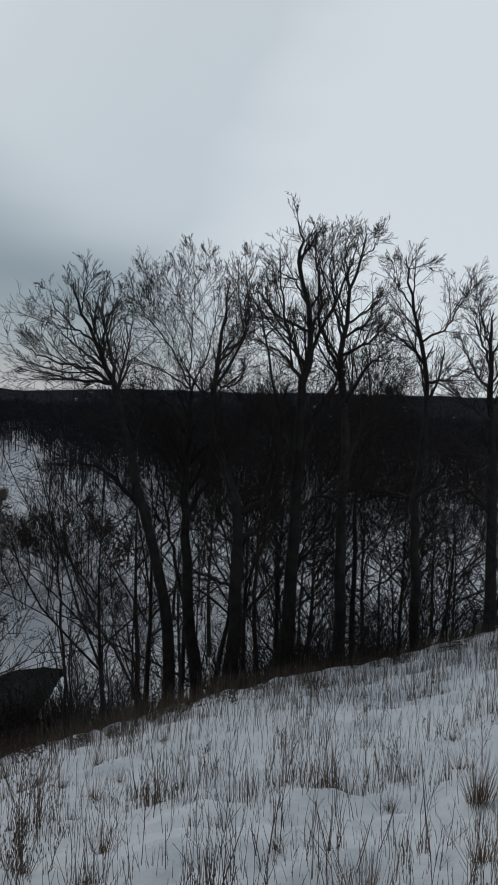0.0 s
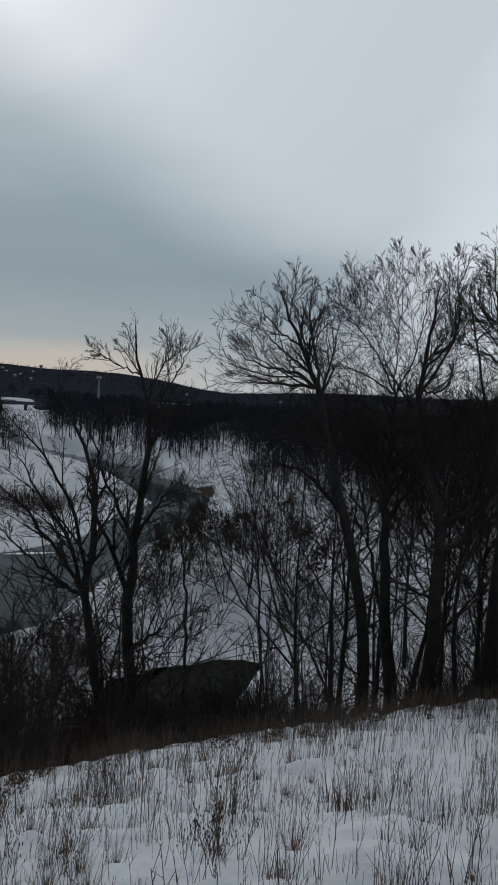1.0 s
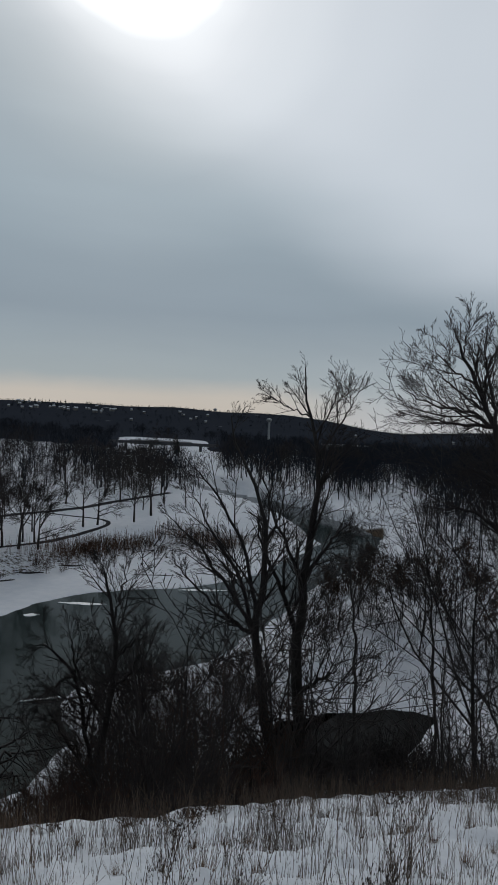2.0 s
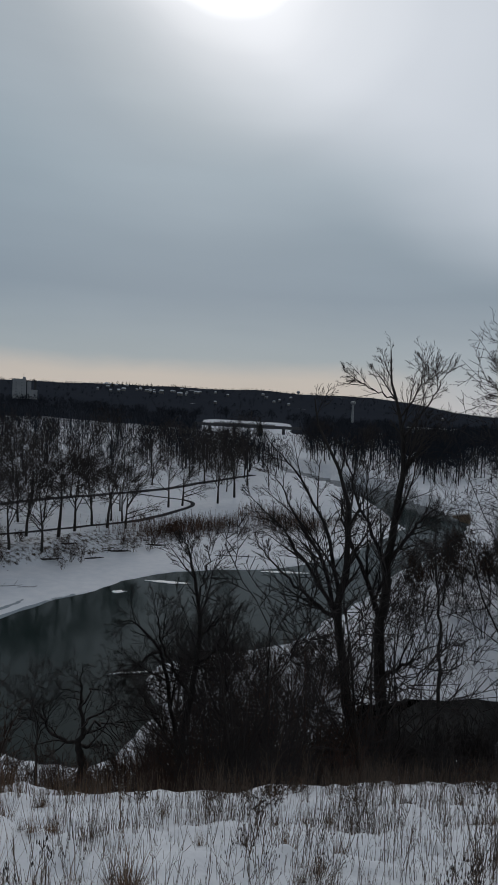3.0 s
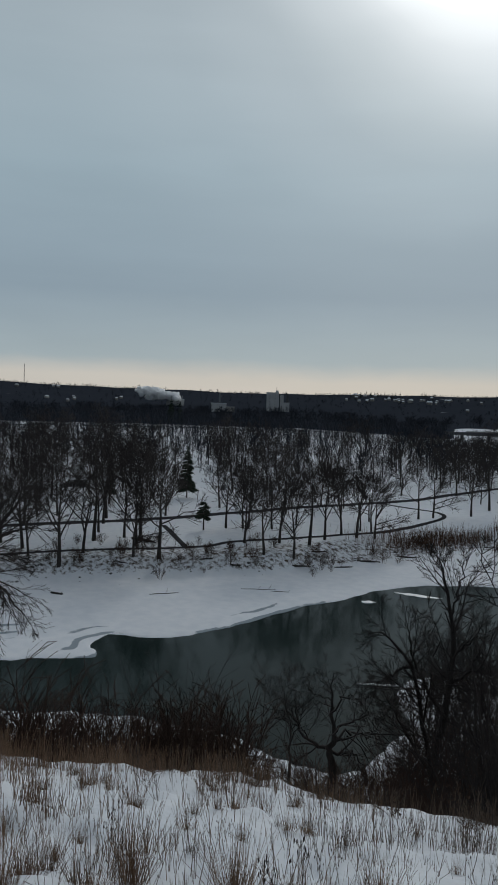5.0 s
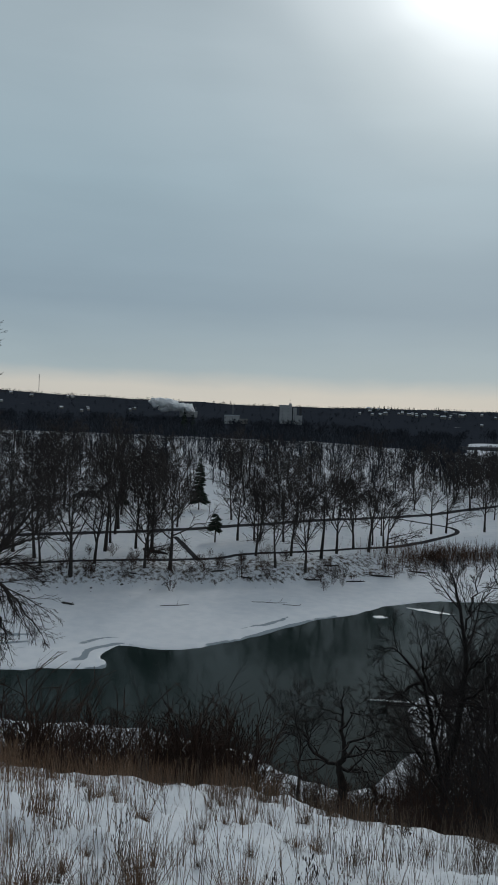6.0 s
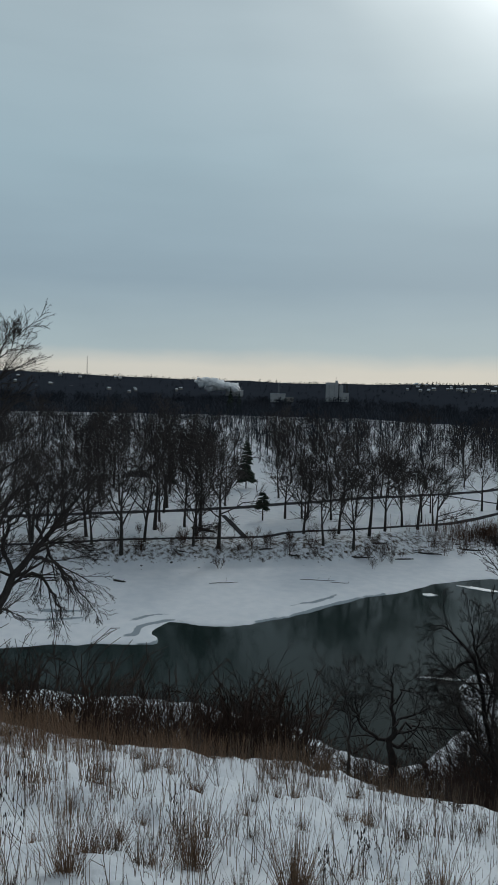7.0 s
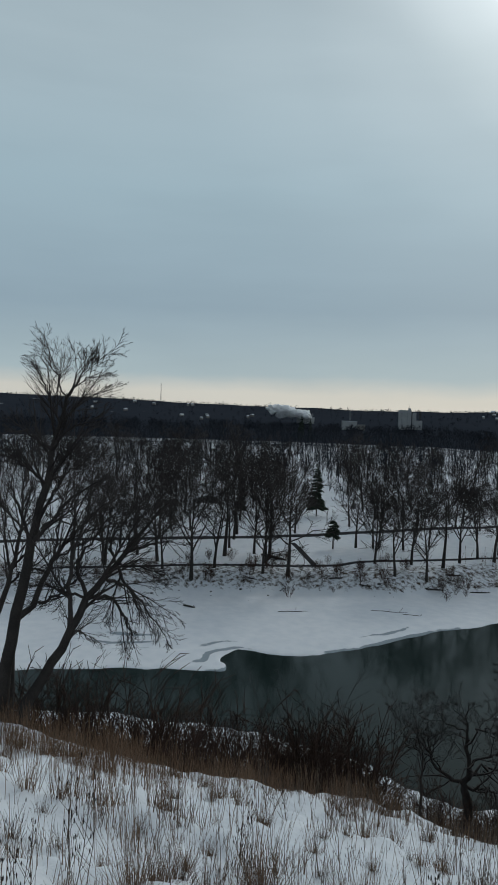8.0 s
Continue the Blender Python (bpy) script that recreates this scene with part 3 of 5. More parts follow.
bluff_tree(35, 0.4, [(-5.3, -18.2), (-5.3, -12.6), (-5.5, -8.2), (-5.6, -3.7), (-5.5, 1.2), (-5.9, 3.4), (-5.9, 6.9), (-4.9, 10.8), (-5, 12.4), (-4.6, 14.1)],
           [[(-5.9, 3.4), (-7.1, 6.5), (-8.1, 8.7), (-9, 11.3), (-9.4, 13.3)], [(-5.7, 2.5), (-4.5, 5.1), (-3.7, 7.7), (-3.3, 12)], [(-5.5, 1.2), (-3.9, 3.8), (-1.6, 5)], [(-5.7, 6.9), (-4.5, 9.5), (-2.7, 10.7)], [(-5.9, 5.2), (-6.8, 7.8), (-6.2, 10.8), (-6.1, 13.3)], [(-5.6, -3.7), (-6.7, -0.5), (-8, 1.3), (-8.3, 3.5)], [(-5.6, -3.7), (-3.6, -0.7), (-2.4, 0.6)], [(-5.5, -8.2), (-7.1, -7.2), (-8.9, -7.6), (-9.4, -8.9)], [(-5.3, -13.1), (-7.2, -10.8), (-8.5, -8.9)], [(-3.8, 5.1), (-2.8, 7.3), (-2.3, 9.8)]])
bluff_tree(36, 0.36, [(-9.4, -18.7), (-9.2, -12.4), (-9.1, -8), (-9.2, -3.6), (-8.8, 0.9), (-8.4, 3.5), (-8.7, 6.1), (-8.9, 8.7), (-9.7, 11.3), (-10, 13.4)],
           [[(-8.6, 3.1), (-6.9, 5.7), (-6.3, 7.8)], [(-8.5, 3.5), (-10.9, 5.3), (-12.5, 7.1)], [(-8.8, 6.6), (-10.7, 7.9), (-11.9, 9.2)], [(-8.7, 5.7), (-7.6, 8.7), (-7.3, 10.8), (-7.6, 13.3)], [(-8.9, 8.7), (-8.4, 11.7), (-8.9, 13.7)], [(-9.7, 10.9), (-10.9, 12.5), (-10.8, 13.4)], [(-8.8, 0.9), (-10.5, 3.1), (-12.2, 4.5)], [(-9.2, -3.6), (-10.7, -0.8), (-12.8, 1.5)], [(-9.2, -10.7), (-7.8, -12.5), (-6.8, -15.1)], [(-8.8, 5.3), (-10.4, 6.6), (-10.7, 8.8)]])
bluff_tree(42, 0.2, [(-10.4, -17.4), (-10.3, -12.3), (-10.1, -7.5), (-10.4, -3.5), (-10.9, 0.1), (-10.5, 3.6), (-9.9, 7)],
           [[(-10.9, 0.1), (-12.2, 3.6), (-12.6, 5.8)], [(-10.1, -7.5), (-11.2, -9.6), (-12.3, -12.6)], [(-10.4, -3.5), (-9, -1.3), (-8.1, -0.5)], [(-10.2, -7.1), (-12.8, -6.7), (-15, -7.6)]])
bluff_tree(38, 0.3, [(-15.3, -16.9), (-14.9, -11.9), (-14.7, -6.8), (-15.1, -2.4), (-15.1, 1.6), (-14.5, 5), (-13.7, 8), (-13.3, 10.1), (-13, 11.7)],
           [[(-15.1, 1.3), (-17, 2.5), (-18.5, 3.8)], [(-14.5, 4.6), (-16.3, 6.3), (-17.5, 8.4), (-18.1, 10.1)], [(-13.7, 8), (-12.4, 9.6), (-11.8, 11.3)], [(-13.3, 10.1), (-14.4, 10.9), (-15.2, 10.3)], [(-15.1, -0.6), (-13.2, 1.1), (-11.9, 1.4)], [(-14.7, -6.8), (-16.5, -4.9), (-17.3, -2.7)], [(-14.8, -7.6), (-12.8, -6.5), (-11, -6.6)], [(-14.9, -11.1), (-16.3, -8.8), (-17.6, -8.3)], [(-14.7, 3.7), (-13, 5.4), (-11.7, 5.8)]])
bluff_tree(36, 0.36, [(-20.7, -15.1), (-20.5, -9.7), (-20.1, -2.9), (-19.8, 1.7), (-19.5, 5.5), (-19.7, 7.6)],
           [[(-19.8, 1.7), (-18.1, 3.8), (-17.2, 5.9)], [(-19.7, 3), (-18.6, 6.3), (-17.9, 8.4)], [(-20.1, -1.2), (-18.3, 0.4), (-17, 1.2)], [(-19.5, 5.5), (-18.8, 7.2), (-19, 8.8)], [(-19.9, 0.5), (-21.5, 1.4), (-22.2, 3.5)], [(-19.8, 3.8), (-20.8, 6.4), (-20.7, 8.4)], [(-20.2, -3.8), (-18.1, -3.1), (-16.5, -3.6)], [(-20.3, -7.2), (-18.7, -6), (-17.5, -6.6)]])
bluff_tree(50, 0.15, [(12.2, -22.8), (12.7, -17.2), (13.1, -13.0), (13.7, -8.7), (14.2, -3.6)], [])
bluff_tree(30, 0.1, [(6.0, -24.0), (8.1, -20.1), (9.7, -17.7), (11.5, -16.4)],
           [[(7.2, -21.8), (8.6, -17.7), (8.9, -15.6)], [(6.2, -23.4), (7.5, -18.1), (8.3, -14.7)]])
bluff_tree(36, 0.38, [(22.9, -27.4), (22.9, -22.0), (23.3, -17.0), (23.1, -14.1), (22.9, -10.6), (22.5, -6.1), (22.3, -3.9), (22.7, -0.4), (23.5, 2.2), (23.8, 5.3)],
           [[(23.0, -15.3), (24.7, -12.8), (26.4, -9.4), (26.9, -6.8)], [(22.9, -13.6), (23.8, -10.6), (25.9, -6.3), (26.9, -3.2)], [(22.3, -4.8), (21.0, -2.0), (20.7, -0.2)], [(22.7, -0.4), (21.3, 2.4), (21.4, 5.2)], [(23.2, 1.4), (25.6, 2.1), (26.9, 2.9)], [(22.6, -1.2), (20.3, 1.6), (19.4, 3.8)], [(22.8, -19.9), (21.0, -18.7), (20.1, -18.2)], [(22.8, -10.6), (20.9, -8.3), (19.4, -6.9)]])
bluff_tree(33, 0.33, [(23.8, -27.8), (24.9, -24.3), (25.9, -20.1), (26.7, -15.7), (26.3, -12.3), (26.2, -8.8), (26.7, -5.8), (28.9, -1.5), (29.5, 1.2)],
           [[(26.7, -15.7), (28.7, -12.9), (31.6, -9.2), (34.0, -7.2)], [(26.4, -16.5), (29.0, -14.7), (31.4, -12.7), (33.3, -10.9)], [(26.7, -16.1), (28.3, -11.6), (30.8, -7.8), (32.3, -4.8)], [(26.2, -9.3), (25.1, -6.5), (24.9, -3.0)], [(26.7, -15.3), (28.0, -9.4), (30.5, -5.2), (32.9, -2.6)]])
bluff_tree(75, 0.22, [(18.5, -20.7), (18.7, -16.4), (19.0, -14.0), (19.5, -10.3), (19.5, -7.8), (20.3, -5.3)],
           [[(19.0, -14.4), (18.0, -11.8), (17.7, -10.1)], [(19.3, -8.2), (18.4, -6.0), (17.9, -4.2)], [(19.5, -8.6), (21.2, -7.1), (22.0, -5.4)]])
bluff_tree(30, 0.22, [(38.7, -27.2), (38.1, -22.4), (37.6, -18.4), (37.9, -15.3), (38.5, -12.4), (39, -11)],
           [[(37.6, -18), (36.1, -16.6), (35.2, -14.9)], [(38.5, -26.1), (39.8, -22.6), (40.8, -19.2), (42.7, -17.2), (44.1, -16.8)], [(39.8, -22.6), (40.4, -18.8), (41.2, -16)], [(37.9, -15.3), (37.2, -12.3), (37, -10.4)], [(38.5, -12.4), (39.4, -10.6)], [(40.8, -19.2), (42.7, -20.2), (43.5, -21.1)], [(37.9, -20.4), (36.4, -19), (35.7, -17.4)], [(38.5, -25.8), (39.8, -25.2), (41.7, -22.8), (42.6, -21.4)]])
bluff_tree(58, 0.46, [(46.5, -26.9), (46.8, -25.7), (46.5, -24.5), (46.8, -22.2), (46.7, -20)],
           [[(46.9, -25.5), (48.2, -25.2), (49.4, -24), (50.1, -23.3), (52, -23)], [(46.5, -24.7), (45.1, -24.2), (43.4, -24.2), (42.5, -24.6)], [(46.7, -22.6), (47.9, -22.3), (49.2, -22.6)], [(46.8, -23), (45.7, -21.7), (44.8, -22), (43.9, -22.7)], [(49.4, -24), (50, -21.7), (50.7, -20.3)], [(46.9, -21.8), (47.5, -20.7), (48, -20.1)], [(46.5, -21), (45.8, -20.3), (45.4, -19.5)], [(50.1, -23.3), (51.5, -23.7), (52.8, -24.2)], [(45.1, -24.2), (44.5, -23.2), (43.5, -22.7)], [(46.8, -25.7), (45, -25.7), (44.1, -26.3)], [(47.9, -22.3), (48.9, -21.2), (49.1, -20.4)], [(44.8, -22), (44.2, -21)]], gnarled=True)
bluff_tree(56, 0.16, [(50.0, -27.5), (50.0, -25.9), (50.0, -24.3), (50.5, -22.4), (51.0, -20.4)],
           [[(50.0, -25.1), (49.2, -23.5), (49.0, -22.3)], [(50.1, -24.3), (51.5, -22.8), (51.9, -21.6)], [(50.5, -22.4), (49.9, -21.2), (49.7, -20.3)]])
bluff_tree(18, 0.19, [(82.9, -21.6), (82.4, -17.4), (81.6, -13), (80.9, -9.3), (80.1, -5.8), (79.6, -2.8), (79, -0.2), (78.3, 1.8), (77.9, 3.5)],
           [[(80.9, -9.3), (78.4, -6.7), (75.5, -4.7)], [(80.1, -5.8), (78.1, -4.1), (76, -3.2)], [(79.6, -2.8), (78.2, -1), (76, -0.3)], [(78.9, -0.2), (80.1, 1.9), (81, 3.8)], [(78.4, 1.6), (79.5, 3.3), (80.3, 4.5)], [(78.2, 2), (77.3, 3.8), (77.8, 4.8)], [(78.3, 1.6), (76.9, 3.2), (76.3, 4.3)], [(79.6, -2.8), (81.1, -1.5), (82.7, -1.2)], [(80.2, -5.4), (81.8, -3.7), (83.5, -2.9)], [(80.9, -9.3), (82.2, -6.3), (82.7, -3.7)], [(79, -0.2), (77.4, 1.2), (75.2, 2.1)], [(80.5, -7.6), (78.9, -5), (78.1, -2.3)]])
bluff_tree(17.5, 0.18, [(81.4, -22.1), (80.2, -19.9), (78.6, -17.6), (77, -14.4), (75.3, -12.3), (73.2, -9.7), (71.9, -8), (70.4, -6.4)],
           [[(76.6, -13.6), (74.8, -14), (73.4, -16.1), (73, -17.6)], [(75.3, -11.9), (73.5, -13.2), (71.7, -15.3), (70.5, -16.8)], [(77, -14.4), (79.1, -13.1), (80.4, -12.6)], [(74.9, -11.4), (72.7, -11.5), (70.9, -11.9)], [(74, -10.6), (71.4, -9.7), (69.4, -9.7)], [(77, -14.4), (77.5, -11.4), (76.2, -9.3), (74.3, -6.9)], [(77.8, -16), (78.1, -12.3), (77.1, -8.4), (75, -6.5)], [(74.9, -11.9), (74.9, -9.3), (73.2, -7.3)], [(73.6, -10.2), (73.2, -8.4), (71.3, -6.6)], [(78.6, -17.2), (77.4, -16.2), (76.3, -17.1)], [(74.4, -12.3), (73.1, -14), (71.9, -16.1)]])
bluff_tree(18.5, 0.12, [(82.3, -16.6), (80.8, -14.3), (79.6, -11.4), (78, -9.3), (75.9, -7.1), (73.3, -5.5)],
           [[(79.6, -11.4), (77.1, -9.7), (74.3, -9.3)], [(78, -9.3), (75.4, -8.4), (72.8, -8)], [(79.2, -11), (78.8, -8), (77.2, -5.8)], [(80.8, -14.3), (78.3, -13.1), (76.6, -11.4)]])
bluff_tree(19, 0.12, [(85.5, -21.4), (83.6, -16.1), (82.5, -12.1), (81.8, -9.2), (81.6, -6.3), (81, -2.8)],
           [[(83.2, -14.6), (84.9, -11.2), (85.4, -8.3)], [(82.5, -12.1), (80.9, -9.7), (80.1, -8)], [(81.8, -9.2), (83, -6.7), (84.2, -5)], [(82.5, -12.6), (81.3, -11.8), (79.6, -11.4)]])


def put(x, y, z=None, turn=0.0, scale=1.0, tilt=0.0):
    """The pose of a thing that stands on the ground."""
    if z is None:
        z = ground_z(x, y)
    return Matrix.Translation((x, y, z)) @ Matrix.Rotation(turn, 4, "Z") @ Matrix.Rotation(tilt, 4, "X") @ Matrix.Scale(scale, 4)


def scatter(models, places, rng, low=0.8, high=1.15, sink=0.0):
    """Stands copies of the models on the places (azimuth, distance); the models themselves take the first ones."""
    for n, (a, d) in enumerate(places):
        x, y = spot(a, d)
        m = put(x, y, ground_z(x, y) - sink, rng.uniform(0, 6.28), rng.uniform(low, high))
        if n < len(models):
            models[n].matrix_basis = m
        else:
            copy_thing(models[rng.randrange(len(models))], m)


def thicket(name, label, models, places, rng, low, high, mat):
    """Many copies of a few shrubs joined into one tangled growth; the models are used up."""
    verts, faces, count = [], [], 0
    shapes = []
    for ob in models:
        vv, ff, k = [], [], 0
        for child in ob.children:
            me = child.data
            co, ix = np.empty(len(me.vertices) * 3, np.float32), np.empty(len(me.loops), np.int32)
            me.vertices.foreach_get("co", co)
            me.loops.foreach_get("vertex_index", ix)
            vv.append(co.reshape(-1, 3))
            ff.append(ix.reshape(-1, 4) + k)
            k += len(me.vertices)
        shapes.append((np.concatenate(vv), np.concatenate(ff)))
        for child in list(ob.children):
            bpy.data.objects.remove(child)
        bpy.data.objects.remove(ob)
    for a, d in places:
        v, f = shapes[rng.randrange(len(shapes))]
        x, y = spot(a, d)
        t, s = rng.uniform(0, 6.28), rng.uniform(low, high)
        turned = np.stack([v[:, 0] * math.cos(t) - v[:, 1] * math.sin(t), v[:, 0] * math.sin(t) + v[:, 1] * math.cos(t), v[:, 2]], 1) * s
        verts.append(turned + np.array([x, y, ground_z(x, y)]))
        faces.append(f + count)
        count += len(v)
    return tagged(new(name, mesh_from(name, np.concatenate(verts), np.concatenate(faces), mat)), label, "brush", kind="stuff")


def dry(a, d):
    x, y = spot(a, d)
    return float(shore_distance(np.array([x]), np.array([y]))[0]) > 2.5


# ---- more trees on the slope and the flood plain ----
rng = random.Random(11)
WILD = [free_tree("tree", "slender bare tree among the undergrowth", 500 + n, h, h * 0.012, 11, [(6, 0.5, 46, 3, 3), (5, 0.65, 50, 1, 3)], 0.034, 48, 0.22)
        for n, h in enumerate((20, 17, 23, 15, 21, 18))]
for ob in WILD:
    tagged(ob, group="trees of the flood plain")
TALL = [free_tree("tree", "tall bare tree with a dense crown on the flood plain", 560 + n, h, h * 0.0105, 15, [(5, 0.55, 44, 3, 3), (5, 0.55, 44, 2, 3), (4, 0.55, 44, 1, 3)], 0.0145, 50, 0.5, 0.05)
        for n, h in enumerate((27, 25, 29, 23))]
for ob in TALL:
    tagged(ob, group="tall trees of the flood plain")
places = [(-22.0, 62), (-18.0, 66), (-14.2, 62), (-12.6, 84), (-9.6, 66), (-6.4, 78), (-4.6, 62), (-1.2, 70), (1.0, 84), (3.2, 62), (6.6, 70), (-20.5, 88), (-16.5, 98), (-9.5, 100), (4.0, 98)]
scatter(TALL, places, rng, 0.88, 1.08)
for a, d, top in ((9.0, 47, 3.0), (5.6, 48, 6.0), (1.8, 49, 6.0), (-1.6, 47, 6.0), (-4.2, 50, 6.5), (-7.4, 48, 6.5), (-11.4, 50, 5.0), (-16.6, 50, 4.0), (-20.0, 49, 4.0)):
    n = rng.randrange(4)
    size = (EYE + d * math.tan(radians(top)) - ground_z(*spot(a, d))) / (1.12 * (27, 25, 29, 23)[n])
    copy_thing(TALL[n], put(*spot(a, d), None, rng.uniform(0, 6.28), size))
places = []
while len(places) < 48:
    a, d = rng.uniform(-30, 21), 42 + 240 * rng.random() ** 1.1
    if dry(a, d) and not (17 < a < 27 and 80 < d < 130 and rng.random() < 0.8):
        places.append((a, d))
scatter(WILD, places, rng, 0.7, 1.1)
YOUNG = [free_tree("sapling", "young bare tree in the brush below the bluff", 530 + n, h, h * 0.013, 10, [(5, 0.5, 42, 3, 3), (5, 0.6, 44, 1, 3)], 0.02, 42, 0.14)
         for n, h in enumerate((9, 7, 11))]
for ob in YOUNG:
    tagged(ob, group="young trees in the brush")
places = []
while len(places) < 84:
    a, d = rng.uniform(22, 41.5), rng.uniform(26, 82)
    if a > 34 and d < 48:
        continue
    if dry(a, d):
        places.append((a, d))
while len(places) < 104:
    a, d = rng.uniform(-24, 24), rng.uniform(28, 64)
    if dry(a, d):
        places.append((a, d))
scatter(YOUNG, places, rng, 0.7, 1.1)


def bush(name, label, seed, height, stems, mat, thin=0.008, splay=0.5, orders=((5, 0.5, 36, 1, 3), (3, 0.6, 36, 1, 3)), stout=0.008):
    """A shrub of many stems from one root, standing at the origin."""
    gen = np.random.default_rng(seed)
    root = new(name)
    a = gen.random(stems) * 2 * np.pi
    way = np.stack([np.cos(a) * splay * gen.random(stems), np.sin(a) * splay * gen.random(stems), np.ones(stems)], 1)
    start = np.stack([np.cos(a) * 0.18, np.sin(a) * 0.18, np.full(stems, -0.08)], 1) * height / 2
    ln = height * (0.6 + 0.45 * gen.random(stems))
    pts = shoot(gen, start, way, ln, 4, 0.10, 0.02)
    rad = np.maximum(stout * ln[:, None] * np.linspace(1, 0.4, 5), thin)
    wood = Wood()
    wood.tubes(pts, rad, 3)
    part("stem", wood.mesh("stem", mat), root)
    wood = Wood()
    branch_out(wood, gen, pts, rad, orders, thin, 0.05, 0.2)
    part("crown", wood.mesh("crown", mat), root)
    return tagged(root, label, "shrub", "shrubs on the slope")


BROWN = [bush("shrub", "bare twiggy dark shrub in snow", 700 + n, h, 10, TWIG) for n, h in enumerate((2.4, 3.2, 1.8, 3.8))]
RED = [bush("shrub", "bare reddish-brown twiggy shrub", 720 + n, h, 10, RED_TWIG) for n, h in enumerate((2.2, 3.0, 1.6))]
places = []
while len(places) < 96:
    a = rng.uniform(-26, 36) if len(places) < 60 else rng.uniform(20, 36)
    d = float(np.interp(a, [-19, 4, 18, 27, 38, 56], [35, 23, 19.5, 16, 14, 14.3])) + 4 + abs(rng.gauss(0, 1)) * 16
    if dry(a, d) and d < 95:
        places.append((a, d))
for n in range(16):
    places.append((rng.uniform(12, 23), rng.uniform(60, 72)))
for n in range(66):
    a = rng.uniform(-26, 37) if n < 46 else rng.uniform(-24, 2)
    places.append((a, float(np.interp(a, [-19, 4, 18, 27, 38, 56], [35, 23, 19.5, 16, 14, 14.3])) + rng.uniform(1.5, 9)))
scatter(BROWN, places, rng, 0.7, 1.25)
places = []
while len(places) < 165:
    a = rng.uniform(41, 90)
    d = float(np.interp(a, [40, 56, 70, 81, 100], [14, 14.3, 12.8, 15, 18])) + rng.uniform(3.5, 10)
    if not 42.5 < a < 53.5:
        places.append((a, d))
thicket("brush_thicket", "dense reddish-brown brush below the bluff's edge", RED[:1] + [bush("shrub", "", 731, 2.6, 11, RED_TWIG)], places, rng, 0.7, 1.5, RED_TWIG)
places = [(a, float(np.interp(a, [-26, -19, 4], [40, 35, 23])) + rng.uniform(1.5, 11)) for a in [rng.uniform(-26, 1) for _ in range(105)]]
thicket("brush_thicket", "dense dark brown brush behind the snowy crest", [bush("shrub", "", 741 + n, 3.0, 12, TWIG, 0.009) for n in range(2)], places, rng, 0.7, 1.3, TWIG)
places = [(rng.uniform(26, 41), rng.uniform(24, 50)) for _ in range(58)]
thicket("brush_thicket", "tall thin reddish-brown brush above the river bank", [bush("shrub", "", 751 + n, 6.5, 8, RED_TWIG, 0.007, 0.5, ((6, 0.42, 46, 2, 3), (4, 0.5, 46, 1, 3)), 0.005) for n in range(3)], places, rng, 0.75, 1.35, RED_TWIG)
for n, (a, d, top) in enumerate(((66.3, 23, -18.3), (61.2, 22, -20.6), (73.3, 21, -20.0), (59.8, 23, -21.0), (57.3, 26, -22.0), (76.0, 22, -19.6))):
    x, y = spot(a, d)
    z = ground_z(x, y)
    shrub = bush("shrub", "taller bare dark shrub in the brush below the edge", 780 + n, EYE + d * math.tan(radians(top)) - z, 5, TWIG, 0.007, 0.5, ((7, 0.5, 44, 3, 3), (5, 0.5, 42, 1, 3)))
    shrub.location = (x, y, z)
places = []
while len(places) < 40:
    a, d = rng.uniform(53.5, 88), rng.uniform(26, 74)
    if dry(a, d):
        places.append((a, d))
while len(places) < 70:
    a, d = rng.uniform(25, 37.5), rng.uniform(18, 46)
    if dry(a, d):
        places.append((a, d))
scatter(RED[1:], places, rng, 0.6, 1.1)
places = [(a, float(np.interp(a, [40, 56], [14, 14.3])) + rng.uniform(2.5, 9)) for a in [rng.uniform(37, 58) for _ in range(80)]]
thicket("brush_thicket", "low reddish-brown brush below the bluff's edge", [bush("shrub", "", 771 + n, 2.4, 10, RED_TWIG, 0.006, 0.7) for n in range(2)], places, rng, 0.5, 1.0, RED_TWIG)
places = [(rng.uniform(24, 46), rng.uniform(46, 88)) for _ in range(250)]
places = [p for p in places if dry(*p)]
thicket("brush_thicket", "low dense brown brush over the near river bank", [bush("shrub", "", 801 + n, 2.8, 8, RED_TWIG, 0.021, 0.5, ((5, 0.45, 34, 2, 3), (3, 0.5, 36, 1, 3)), 0.009) for n in range(2)], places, rng, 0.6, 1.3, RED_TWIG)
places = [p for p in ((rng.uniform(22.5, 33), rng.uniform(82, 108)) for _ in range(90)) if dry(*p)]
thicket("brush_thicket", "thin bare brush on the snowy point of the near bank", [bush("shrub", "", 811 + n, 2.6, 6, RED_TWIG, 0.018, 0.6, ((5, 0.45, 34, 2, 3), (3, 0.5, 36, 1, 3)), 0.008) for n in range(2)], places, rng, 0.5, 1.2, RED_TWIG)
places = [(rng.uniform(10.5, 27), rng.uniform(52, 68)) for _ in range(90)] + [(rng.uniform(24.3, 27), rng.uniform(66, 84)) for _ in range(16)]
thicket("brush_thicket", "dark brush round the black backwater", [bush("shrub", "", 806 + n, 4.6, 9, TWIG, 0.021, 0.5, ((5, 0.45, 36, 2, 3), (3, 0.5, 36, 1, 3)), 0.008) for n in range(2)], [p for p in places if dry(*p)], rng, 0.7, 1.4, TWIG)
places = [(rng.uniform(26, 43.5), rng.uniform(40, 84)) for _ in range(60)]
